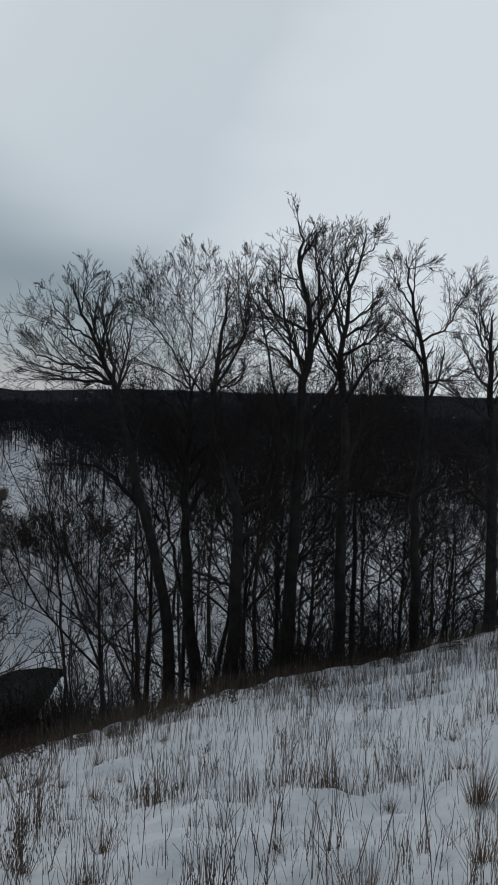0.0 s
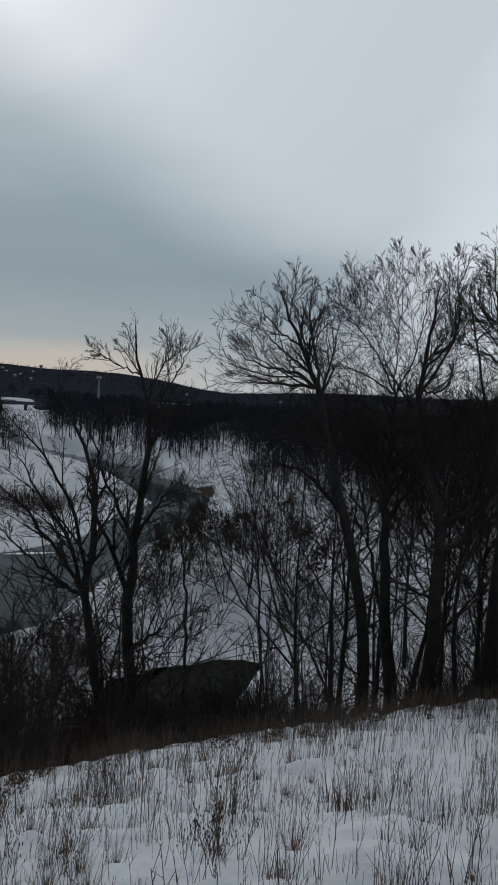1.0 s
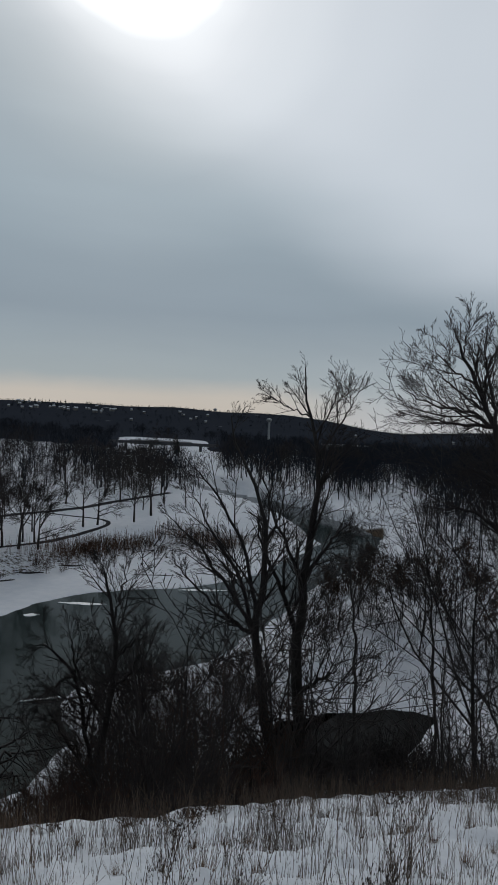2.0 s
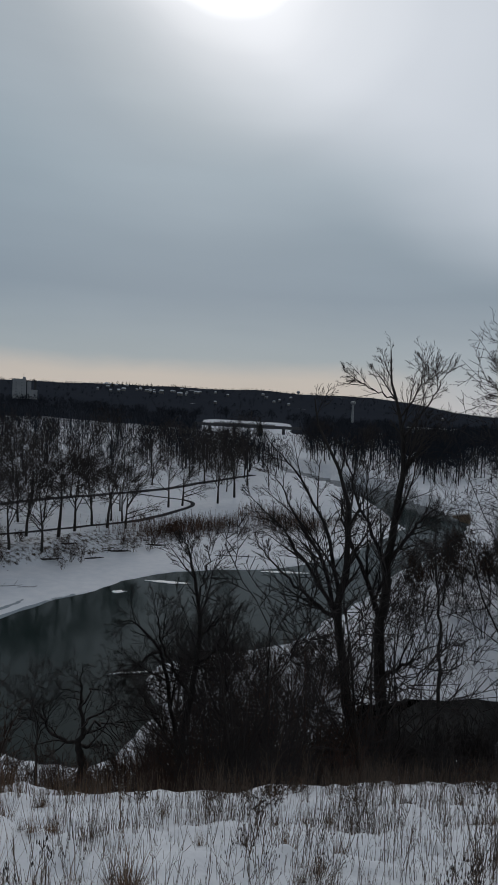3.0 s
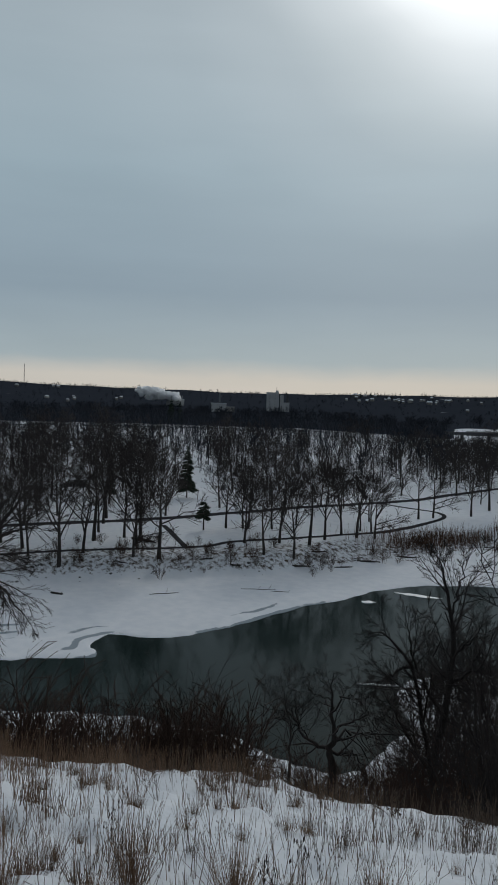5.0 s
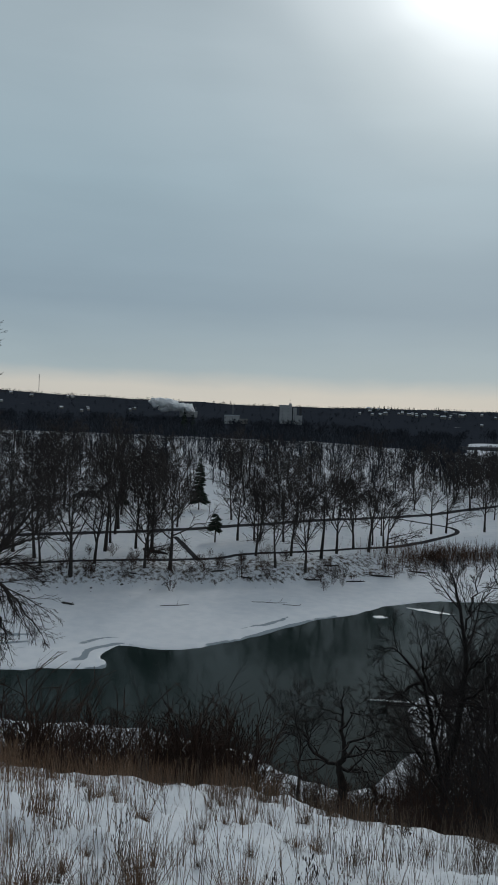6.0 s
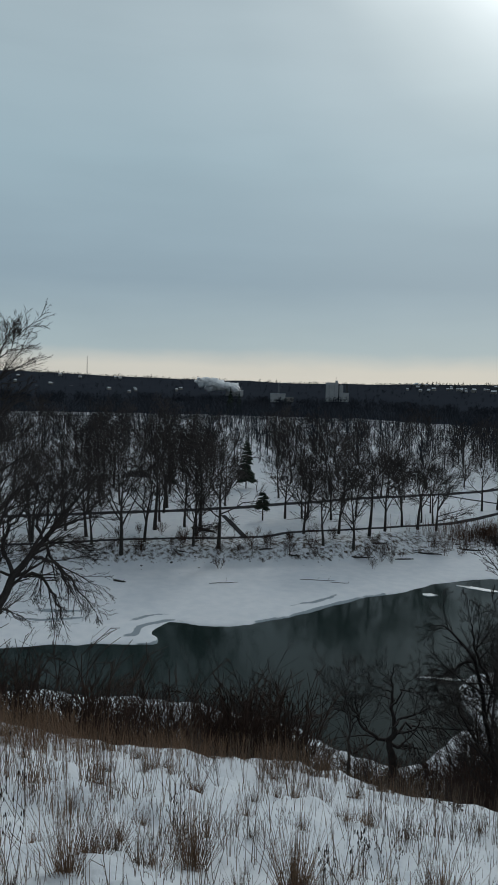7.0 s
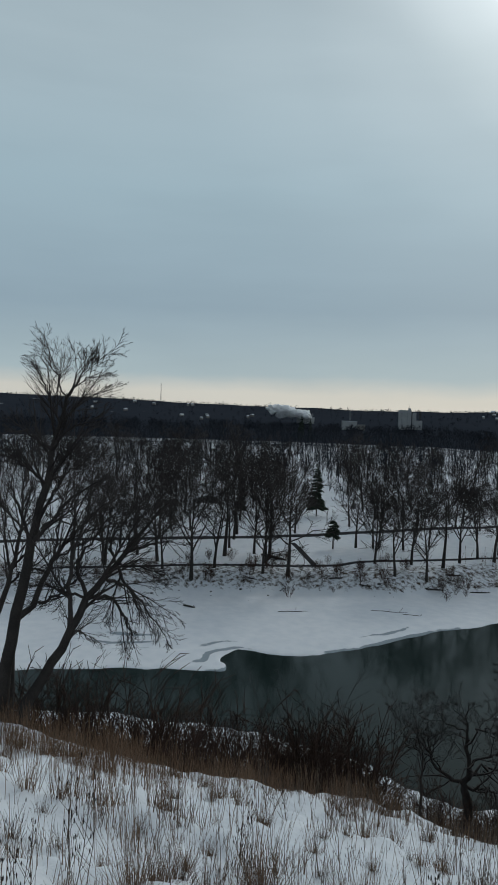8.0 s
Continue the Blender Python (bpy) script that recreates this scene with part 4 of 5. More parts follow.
thicket("brush_thicket", "thin bare brown stems above the river bank", [bush("shrub", "", 791 + n, 5.0, 6, RED_TWIG, 0.011, 0.55, ((6, 0.42, 44, 2, 3), (4, 0.5, 46, 1, 3)), 0.004) for n in range(2)], places, rng, 0.5, 1.05, RED_TWIG)
places = [(a, float(np.interp(a, [43, 45, 50, 55, 63, 74, 90], [63, 60, 61, 65, 70.5, 76, 80])) - abs(rng.gauss(0, 1)) * 9) for a in [rng.uniform(43, 88) for _ in range(74)]]
thicket("brush_thicket", "sparse bare brush on the snowy river bank", [bush("shrub", "", 796 + n, 2.6, 7, TWIG, 0.016, 0.6) for n in range(2)], places, rng, 0.5, 1.25, TWIG)
places = [(rng.uniform(-22, 12), rng.uniform(42, 110)) for _ in range(34)] + [p for p in ((rng.uniform(9, 24), rng.uniform(88, 150)) for _ in range(60)) if dry(*p)]
thicket("brush_thicket", "tangled dark brush among the trees of the flood plain", [bush("shrub", "", 761 + n, 5.5, 7, TWIG, 0.016, 0.7, ((6, 0.45, 48, 2, 3), (4, 0.55, 46, 1, 3)), 0.008) for n in range(2)], places, rng, 0.8, 1.5, TWIG)

# ---- the park on the far bank ----
PARK = [free_tree("park_tree", "bare dark-trunked park tree standing in snow", 300 + n, h, h * 0.021, 13, [(6, 0.5, 42, 3, 3), (8, 0.62, 42, 1, 3)], 0.042, sp, lo, 0.06, 0.12)
        for n, (h, sp, lo) in enumerate(((20, 50, 0.24), (23, 44, 0.2), (17, 58, 0.18), (25, 42, 0.26), (21, 52, 0.3), (15, 60, 0.14), (19, 38, 0.3)))]
for ob in PARK:
    tagged(ob, group="park trees")
rng = random.Random(5)
spots = [(68.7, 134), (66.9, 139), (63, 137), (62.5, 150), (61, 137), (54.2, 150), (52.6, 141), (51.4, 152), (46.6, 190), (45.3, 164), (46.5, 164), (36.7, 208),
         (35.4, 222), (40.6, 196), (39.5, 200), (43.9, 166), (46.4, 205), (48.2, 205), (50.2, 143), (49.0, 152), (47.8, 158), (71, 138), (73, 150), (75.5, 141), (78, 146)]
spots += [(rng.uniform(44, 57), rng.uniform(160, 215)) for _ in range(13)] + [(rng.uniform(60.5, 76), rng.uniform(141, 200)) for _ in range(17)]
while len(spots) < 140:
    a, d = rng.uniform(36, 92), 165 + 190 * rng.random() ** 1.1
    if min(math.hypot(a - b, (d - e) * 0.1) for b, e in spots) > 0.7 and not (56 < a < 61.5 and 160 < d < 250) and not (a < 44.5 and d < 232):
        spots.append((a, d))
while len(spots) < 186:
    a, d = rng.uniform(19, 41), rng.uniform(245, 480)
    if dry(a, d):
        spots.append((a, d))
scatter(PARK, spots, rng, 0.72, 1.1)

PATHS = {"road": [(96, 163), (84, 166), (72, 169), (65.5, 172), (60, 178), (54, 190), (48.4, 205), (44.8, 216), (41, 233), (38, 255), (34, 290)],
         "path": [(80, 139), (72, 140), (65.4, 142), (58, 145), (54.9, 151), (50, 158), (46.7, 164), (43, 174), (40, 190), (38.7, 202), (39.2, 210), (41.2, 214), (43.4, 219)],
         "footpath": [(60.7, 168), (60.1, 160), (59.4, 151), (58.8, 143.5)],
         "far_road": [(80, 590), (72, 600), (66, 612), (60, 618), (54, 625), (48, 632)]}
for name, wide in (("road", 3.0), ("path", 1.3), ("footpath", 1.2), ("far_road", 9.0)):
    guide = np.array([(*spot(a, d), 0) for a, d in PATHS[name]])
    line = smooth_line(guide, 160, np.random.default_rng(3), 0.0)
    tang = unit(np.gradient(line, axis=0))
    side = np.stack([-tang[:, 1], tang[:, 0]], 1)
    rows_ = []
    for s in (-0.5, -0.46, 0, 0.46, 0.5):
        x, y = line[:, 0] + side[:, 0] * s * wide, line[:, 1] + side[:, 1] * s * wide
        rows_.append(np.stack([x, y, ground(x, y)[0] + (0.12 if abs(s) < 0.48 else -0.3)], 1))
    pts = np.stack(rows_, 1)
    n, m, _ = pts.shape
    b, c = np.meshgrid(np.arange(n - 1), np.arange(m - 1), indexing="ij")
    quads = np.stack([b * m + c, b * m + c + 1, (b + 1) * m + c + 1, (b + 1) * m + c], -1).reshape(-1, 4)
    tagged(new("road" if wide > 2 else "path", mesh_from("road", pts.reshape(-1, 3), quads, ASPHALT, False)), "cleared dark asphalt way through the snowy park", "road", kind="structure")


def conifer(name, label, seed, height, radius, bare=0.12, taper=0.85, n=110):
    """A spruce: whorls of drooping needle-clad boughs round a straight trunk."""
    gen = np.random.default_rng(seed)
    root = new(name)
    wood = Wood()
    wood.tubes(np.array([[(0, 0, -0.2), (0, 0, height * 0.5), (0, 0, height)]], float), np.array([[0.2, 0.12, 0.02]]), 7)
    part("trunk", wood.mesh("trunk", BARK), root)
    boughs = Wood()
    t = bare + (0.99 - bare) * gen.random(n)
    a = gen.random(n) * 2 * np.pi
    start = np.stack([0 * t, 0 * t, t * height], 1)
    ln = radius * (1.05 - t) ** taper * (0.75 + 0.4 * gen.random(n)) + 0.15
    pts = shoot(gen, start, np.stack([np.cos(a), np.sin(a), np.full(n, 0.05)], 1), ln, 4, 0.06, -0.08)
    boughs.tubes(pts, np.maximum(0.16 * ln[:, None] * np.array([0.5, 1, 1.1, 0.8, 0.1]), 0.03), 4)
    branch_out(boughs, gen, pts, np.full((n, 5), 0.09), [(5, 0.45, 50, 2, 3)], 0.06, -0.03, 0.15)
    part("crown", boughs.mesh("crown", NEEDLE), root)
    return tagged(root, label, "tree")


for a, d, h, r, s in ((58.9, 212, 15.5, 3.6, 1), (64.9, 205, 15, 2.0, 2)):
    conifer("spruce", "dark green spruce standing in the snowy park", 40 + s, h, r).matrix_basis = put(*spot(a, d))
conifer("pine", "small dark pine with a bare stem", 44, 6.5, 2.6, 0.40, 0.5, 42).matrix_basis = put(*spot(57.5, 163))
for a, d, h in ((60.3, 640, 26), (59.6, 655, 22), (33.6, 560, 16)):
    conifer("spruce", "dark spruce over the far woods", int(a * 10), h, h * 0.2).matrix_basis = put(*spot(a, d))

rng = random.Random(41)
CREST = [conifer("spruce", "small dark spruce on the hill's crest", 60 + n, h, h * 0.3, n=36) for n, h in enumerate((9, 7))]
for ob in CREST:
    tagged(ob, group="spruces on the crest")
scatter(CREST, [(rng.uniform(39.5, 46.5), rng.uniform(1440, 1640)) for _ in range(26)], rng, 0.7, 1.2)

# reddish brush on the low point of the far bank, and scrub along the bank's foot
rng = random.Random(21)
SCRUB = [bush("bank_shrub", "thin reddish shrub on the river bank", 740 + n, h, 9, RED_TWIG, 0.014) for n, h in enumerate((2.0, 2.8))]
for ob in SCRUB:
    tagged(ob, group="shrubs on the river bank")
places = [(rng.uniform(25, 44), 0) for _ in range(44)]
places = [(a, float(np.interp(a, [25, 30, 38, 44], [205, 183, 172, 160])) + rng.gauss(0, 7)) for a, _ in places]
places += [(rng.uniform(46, 90), 0) for _ in range(54)]
places = [(a, d or float(np.interp(a, [46, 52, 66, 80, 90], [150, 139, 134, 135, 139])) + rng.gauss(0, 2.5)) for a, d in places]
places += [(rng.uniform(46, 70), rng.uniform(135, 150)) for _ in range(34)]
scatter(SCRUB, [p for p in places if dry(*p)], rng, 0.5, 1.25)


# ---- far woods, one mesh of many small bare trees ----
def far_woods(name, label, seed, az0, az1, d0, d1, count, height, keep, bulk=1.0, long=1.0, mat=None):
    gen = np.random.default_rng(seed)
    az, d = gen.uniform(az0, az1, count), np.sqrt(gen.uniform(d0 ** 2, d1 ** 2, count))
    ok = keep(az, d)
    az, d = az[ok], d[ok]
    n = len(az)
    x, y = -np.sin(np.radians(az)) * d, np.cos(np.radians(az)) * d
    z = ground(x, y)[0]
    h = height * gen.uniform(0.65, 1.15, n)
    base = np.stack([x, y, z - 0.3], 1)
    spokes = 35
    first = (np.arange(spokes) == 0)[None]
    t = gen.uniform(0.32, 0.92, (n, spokes))
    ang = gen.uniform(0, 2 * np.pi, (n, spokes))
    off = 0.30 * h[:, None] * np.sqrt(gen.random((n, spokes))) * np.sin(np.pi * np.clip(t * 0.9, 0, 1)) * np.where(first, 0, 1)
    t = np.where(first, 0, t)
    root = base[:, None] + np.stack([np.cos(ang) * off, np.sin(ang) * off, t * h[:, None]], -1)
    ln = gen.uniform(0.10, 0.22, (n, spokes)) * h[:, None] * long
    tilt = gen.uniform(0.1, 1.0, (n, spokes))
    tip = root + np.stack([np.cos(ang) * ln * tilt, np.sin(ang) * ln * tilt, ln * (1.1 - 0.6 * tilt)], -1)
    tip = np.where(first[..., None], root + np.array([0, 0, 0.9]) * h[:, None, None], tip)
    wide = np.where(first, 0.028 * min(1.0, 2 * bulk), 0.030 * bulk) * h[:, None]
    turn = gen.uniform(0, 2 * np.pi, (n, spokes))
    face = np.radians(az)[:, None] + np.where(first, 0, 0.9 * np.sin(turn))
    across = np.stack([np.cos(face), np.sin(face), 0.5 * np.where(first, 0, np.cos(turn))], -1) * wide[..., None] * 0.5
    v = np.stack([root - across, root + across, tip], 2).reshape(-1, 3)
    f = np.arange(len(v)).reshape(-1, 3)
    tagged(new(name, mesh_from(name, v, f, mat or FAR_WOOD, False)), label, "woods", kind="stuff")


open_field = lambda a, d: ~((a > 30.6) & (a < 38.8) & (d < 880)) & ~((a > 18) & (a < 23) & (d > 780) & (d < 960))
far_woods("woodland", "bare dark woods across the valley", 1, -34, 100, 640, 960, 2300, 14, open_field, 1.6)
far_woods("woodland", "bare dark woods on the far hills", 2, -34, 100, 1050, 1500, 1500, 8, lambda a, d: value_noise(-np.sin(np.radians(a)) * d / 70 + 3, np.cos(np.radians(a)) * d / 50) + 0.5 < 0.74, 2.2, 1.0, HAZED_WOOD)
far_woods("woodland", "bare woods on the flood plain", 3, -34, 21, 200, 640, 3300, 16, lambda a, d: (a < 14) | (d > 330), 0.65, 1.8)
far_woods("woodland", "bare young woods on the snowy flood plain", 7, -34, 17, 110, 230, 240, 13, lambda a, d: value_noise(a / 4 + 5, d / 25) > 0.02, 0.26, 1.8)
far_woods("woodland", "bare woods behind the river bend", 4, 18, 40, 300, 640, 1100, 15, lambda a, d: ~((a > 30) & (d > 400)) & np.array([dry(p, q) for p, q in zip(a, d)]), 0.6, 1.5)
far_woods("woodland", "bare trees at the back of the park", 5, 38.8, 96, 280, 600, 1250, 15, lambda a, d: d > 0, 0.6, 1.5)
far_woods("woodland", "small bare trees among the park's trees", 8, 42, 96, 250, 400, 420, 9, lambda a, d: d > 0, 0.5, 1.6)
far_woods("woodland", "bare trees along the hill's crest", 6, -34, 100, 1500, 1740, 2300, 4.2, lambda a, d: d > 0, 2.4, 1.0, HAZED_WOOD)

# a bed of reddish reeds on the low point of the far bank
gen = np.random.default_rng(9)
n = 3600
az = np.where(gen.random(n) < 0.6, gen.normal(39.0, 2.7, n), gen.normal(31.2, 1.9, n))
d = np.where(az > 35, np.interp(az, [35, 44], [188, 163]) + gen.normal(0, 3.6, n), 196 + gen.normal(0, 5, n))
x, y = -np.sin(np.radians(az)) * d, np.cos(np.radians(az)) * d
start = np.stack([x, y, ground(x, y)[0] - 0.1], 1)
w = Wood()
pts = shoot(gen, start, np.stack([gen.normal(size=n) * 0.12, gen.normal(size=n) * 0.12, np.ones(n)], 1), gen.uniform(1.2, 2.8, n), 2, 0.06, 0.0)
w.tubes(pts, np.repeat(np.array([[0.03, 0.028, 0.02]]), n, 0), 3)
tagged(new("reed_bed", w.mesh("reed_bed", REED)), "reddish reeds on the low snowy point", "reeds", kind="stuff")

# ---- buildings and masts in the distance ----
CONCRETE = material("weathered_concrete", (0.60, 0.60, 0.59), 0.9, 0.12, 0.2, (0.52, 0.52, 0.52), bump_scale=1.0)
DARK_GLASS = material("dark_panes", (0.03, 0.033, 0.04), 0.25, 0.1, 0.5, spec=0.5)
STEEL = material("grey_steel", (0.22, 0.23, 0.24), 0.6, 0.15, 0.5, metallic=0.3)
ROOF_SNOW = material("roof_snow", (0.82, 0.84, 0.87), 0.8, 0.05, 0.4)
SIDING = material("house_siding", (0.34, 0.33, 0.31), 0.85, 0.15, 0.3, (0.24, 0.22, 0.2), spread=0.4)
BEAM = material("bridge_concrete", (0.11, 0.11, 0.115), 0.9, 0.2, 0.3)
RAW_WOOD = material("weathered_wood", (0.10, 0.085, 0.07), 0.9, 0.3, 3.0, bump=0.3)
STEAM = material("steam", (0.93, 0.93, 0.94), 1.0, 0.03, 0.05, spec=0.0)
vapour = STEAM.node_tree.nodes["Principled BSDF"].inputs
vapour["Subsurface Weight"].default_value, vapour["Subsurface Scale"].default_value = 1.0, 12.0
vapour["Subsurface Radius"].default_value = (1.0, 1.0, 1.0)
ICE = material("river_ice", (0.62, 0.67, 0.70), 0.45, 0.12, 0.4, (0.74, 0.77, 0.80), bump=0.2, bump_scale=6.0, spec=0.4)


def facing(az, d, z=None, lift=0.0):
    """A pose whose x runs to the right and y away, as seen from the bluff."""
    x, y = spot(az, d)
    return Matrix.Translation((x, y, ground_z(x, y) + lift if z is None else z)) @ Matrix.Rotation(radians(az), 4, "Z")


def boxed(name, boxes, mat, parent, label=""):
    bm = bmesh.new()
    for b in boxes:
        box(bm, *b)
    return part_bm(name, bm, mat, parent, label)


# grain-store-like block with a lower wing, seen over the woods
D = 1100
block = new("tower_block")
zb = EYE - 9.0
block.matrix_basis = facing(51.9, D, zb)
top = 33.2 - 0.6
body = boxed("body", [(-17, 2.0, 0, 16, 0, top)], CONCRETE, block)
boxed("body", [(3.4, 9.0, 2, 16, 0, top - 3.5)], CONCRETE, block)
boxed("wing", [(2.0, 18, 3, 15, 0, top - 15)], CONCRETE, block)
# the gap's shade is built as a solid dark box
boxed("slot", [(2.0, 3.4, 1.0, 10, 0, top - 2)], DARK_GLASS, block, "dark box standing in for the shade of the recess between the towers")
boxed("stack", [(13, 16.5, 6, 9, top - 15, top - 1)], BEAM, block, "dark slim stack")
boxed("penthouse", [(-3, 1, 4, 10, top, top + 3)], CONCRETE, block)
boxed("mast", [(-2.1, -1.7, 6, 6.4, top + 3, top + 8.5)], STEEL, block)
for n in range(5):
    for m in range(2):
        boxed("window", [(-12.6 + 8 * m, -11.4 + 8 * m, -0.12, 0.3, 9 + n * 4.4, 10.4 + n * 4.4)], STEEL, block)
tagged(block, "tall pale concrete block with a stepped wing above the woods", "building")

mill = new("mill")
mill.matrix_basis = facing(56.5, 1050, EYE - 8)
boxed("body", [(-12, 10, 0, 14, 0, 12)], CONCRETE, mill)
boxed("roof", [(-12.5, 10.5, -0.5, 14.5, 12, 12.8)], ROOF_SNOW, mill, "snow-covered flat roof")
boxed("chimney", [(-1.2, 1.2, 4, 6.4, 12.8, 28)], STEEL, mill)
boxed("annex", [(10, 22, 2, 12, 0, 8)], SIDING, mill)
tagged(mill, "grey mill with a slim chimney over the woods", "building")

works = new("works")
works.matrix_basis = facing(60.0, 1150, EYE - 9)
boxed("body", [(-14, 14, 0, 16, 0, 17)], CONCRETE, works)
boxed("roof", [(-14.4, 14.4, -0.4, 16.4, 17, 17.8)], ROOF_SNOW, works)
boxed("stack", [(10, 12, 5, 7, 17, 24)], STEEL, works)
tagged(works, "low grey works beneath a plume of steam", "building")

bm = bmesh.new()
gen = random.Random(8)
for n in range(46):
    s = gen.random()
    r = (3.0 + 6.5 * math.sin(math.pi * min(1, s * 0.8 + 0.15))) * gen.uniform(0.55, 1.1)
    m = Matrix.Translation((-38 + 74 * s + gen.gauss(0, 3), gen.gauss(0, 6), 11 * (1 - s) ** 1.3 + gen.gauss(0, 2.6))) @ Matrix.Diagonal((r * 1.3, r, r * 0.8, 1))
    bmesh.ops.create_icosphere(bm, subdivisions=3, radius=1.0, matrix=m)
for v in bm.verts:
    v.co += Vector((noise.noise(v.co * 0.14), noise.noise(v.co * 0.14 + Vector((9, 0, 0))), noise.noise(v.co * 0.14 + Vector((0, 7, 0))))) * 3.2
    v.co += noise.noise_vector(v.co * 0.5) * 0.9
for f in bm.faces:
    f.smooth = True
pm = bpy.data.meshes.new("steam")
bm.to_mesh(pm)
bm.free()
pm.materials.append(STEAM)
plume = new("steam_plume", pm)
skin = plume.modifiers.new("one_skin", "REMESH")
skin.mode, skin.voxel_size, skin.use_smooth_shade = "VOXEL", 0.9, True
plume.matrix_basis = facing(61.3, 1140, EYE + 13) @ Matrix.Scale(0.85, 4)
tagged(plume, "white drifting plume of steam above the works", "steam", kind="stuff")

# water towers and a radio mast
for az, d, zt, size in ((26.4, 1060, EYE + 1060 * math.tan(radians(0.95)), 3.9), (30.75, 1640, EYE + 1640 * math.tan(radians(1.5)), 4.2)):
    tower = new("water_tower")
    x, y = spot(az, d)
    gzt = ground_z(x, y) - 1
    tower.location = (x, y, gzt)
    bm = bmesh.new()
    bmesh.ops.create_uvsphere(bm, u_segments=20, v_segments=12, radius=size, matrix=Matrix.Translation((0, 0, zt - gzt - size)) @ Matrix.Diagonal((1, 1, 0.75, 1)))
    part_bm("tank", bm, CONCRETE, tower)
    bm = bmesh.new()
    bmesh.ops.create_cone(bm, cap_ends=True, segments=14, radius1=2.0, radius2=1.2, depth=zt - gzt - size, matrix=Matrix.Translation((0, 0, (zt - gzt - size) / 2)))
    part_bm("shaft", bm, CONCRETE, tower)
    tagged(tower, "pale water tower with a single shaft on the hillside", "water tower")
mast = new("radio_mast")
mast.matrix_basis = facing(71.5, 1650)
wood = Wood()
hm = EYE + 1650 * math.tan(radians(2.75)) - ground_z(*spot(71.5, 1650))
for dx, dy in ((-0.9, -0.5), (0.9, -0.5), (0, 0.9)):
    wood.tubes(np.array([[(dx, dy, 0), (dx * 0.6, dy * 0.6, hm / 2), (dx * 0.4, dy * 0.4, hm)]]), np.array([[0.22, 0.2, 0.16]]), 4)
part("lattice_leg", wood.mesh("lattice_leg", STEEL), mast)
tagged(mast, "thin steel radio mast on the horizon", "mast")


def house(seed):
    gen = random.Random(seed)
    w, dp, h = gen.uniform(9, 15), gen.uniform(8, 11), gen.uniform(4, 6.5)
    root = new("house")
    boxed("wall", [(-w / 2, w / 2, 0, dp, -3, h)], SIDING, root)
    bm = bmesh.new()
    rise = gen.uniform(3.4, 5.2)
    v = [bm.verts.new(p) for p in ((-w / 2 - 0.5, -0.6, h - 0.2), (w / 2 + 0.5, -0.6, h - 0.2), (w / 2 + 0.5, dp + 0.6, h - 0.2), (-w / 2 - 0.5, dp + 0.6, h - 0.2),
                                   (-w / 2 - 0.5, dp / 2, h + rise), (w / 2 + 0.5, dp / 2, h + rise))]
    for f in ((0, 1, 5, 4), (2, 3, 4, 5), (1, 2, 5), (3, 0, 4), (3, 2, 1, 0)):
        bm.faces.new([v[q] for q in f])
    part_bm("roof", bm, ROOF_SNOW, root, "snow-covered gable roof")
    for n in range(3):
        x = -w / 3 + n * w / 3
        boxed("window", [(x - 0.6, x + 0.6, -0.08, 0.1, h - 2.6, h - 1.2)], DARK_GLASS, root)
    return tagged(root, "small house with a snowy roof on the wooded hill", "house", "houses on the hill")


HOUSES = [house(n) for n in range(5)]
gen = random.Random(4)
homes = [(gen.uniform(38.2, 46.5), gen.uniform(1330, 1560)) for _ in range(30)] + [(gen.uniform(31, 38), gen.uniform(1200, 1450)) for _ in range(9)]
homes += [(gen.uniform(64, 77), gen.uniform(1150, 1420)) for _ in range(13)] + [(gen.uniform(-15, 20), gen.uniform(1000, 1500)) for _ in range(10)] + [(25.0, 700), (24.2, 690), (21.5, 800)]
for n, (a, d) in enumerate(homes):
    m = facing(a, d, lift=1.5) @ Matrix.Rotation(gen.uniform(-0.6, 0.6), 4, "Z") @ Matrix.Scale(0.62, 4)
    if n < len(HOUSES):
        HOUSES[n].matrix_basis = m
    else:
        copy_thing(HOUSES[gen.randrange(5)], m)

# the road bridge below the hill
bridge = new("bridge")
bridge.matrix_basis = facing(34.6, 640, 0)
zd = EYE - 640 * math.tan(radians(1.5))
boxed("deck", [(-48, 48, 0, 9, zd - 1.6, zd)], BEAM, bridge)
boxed("parapet", [(-48, 48, -0.2, 0.1, zd, zd + 0.9)], BEAM, bridge)
boxed("parapet", [(-48, 48, 8.9, 9.2, zd, zd + 0.9)], BEAM, bridge)
for x in (-34, -12, 10, 32):
    boxed("pier", [(x - 1.2, x + 1.2, 1, 8, -1, zd - 1.6)], BEAM, bridge)
tagged(bridge, "long dark concrete road bridge over the river", "bridge")
hall = new("hall")
hall.matrix_basis = facing(34.2, 735)
boxed("wall", [(-40, 22, 0, 18, -1, 4.2)], SIDING, hall)
boxed("roof", [(-41, 23, -1, 19, 4.2, 4.9)], ROOF_SNOW, hall, "flat snow-covered roof")
tagged(hall, "long low hall with a flat snowy roof", "building")
hall2 = new("hall")
hall2.matrix_basis = facing(20.3, 880, lift=0)
boxed("wall", [(-28, 28, 0, 14, -1, 6)], SIDING, hall2)
boxed("roof", [(-29, 29, -1, 15, 6, 7)], ROOF_SNOW, hall2, "flat snow-covered roof")
tagged(hall2, "long low building with a flat snowy roof", "building")


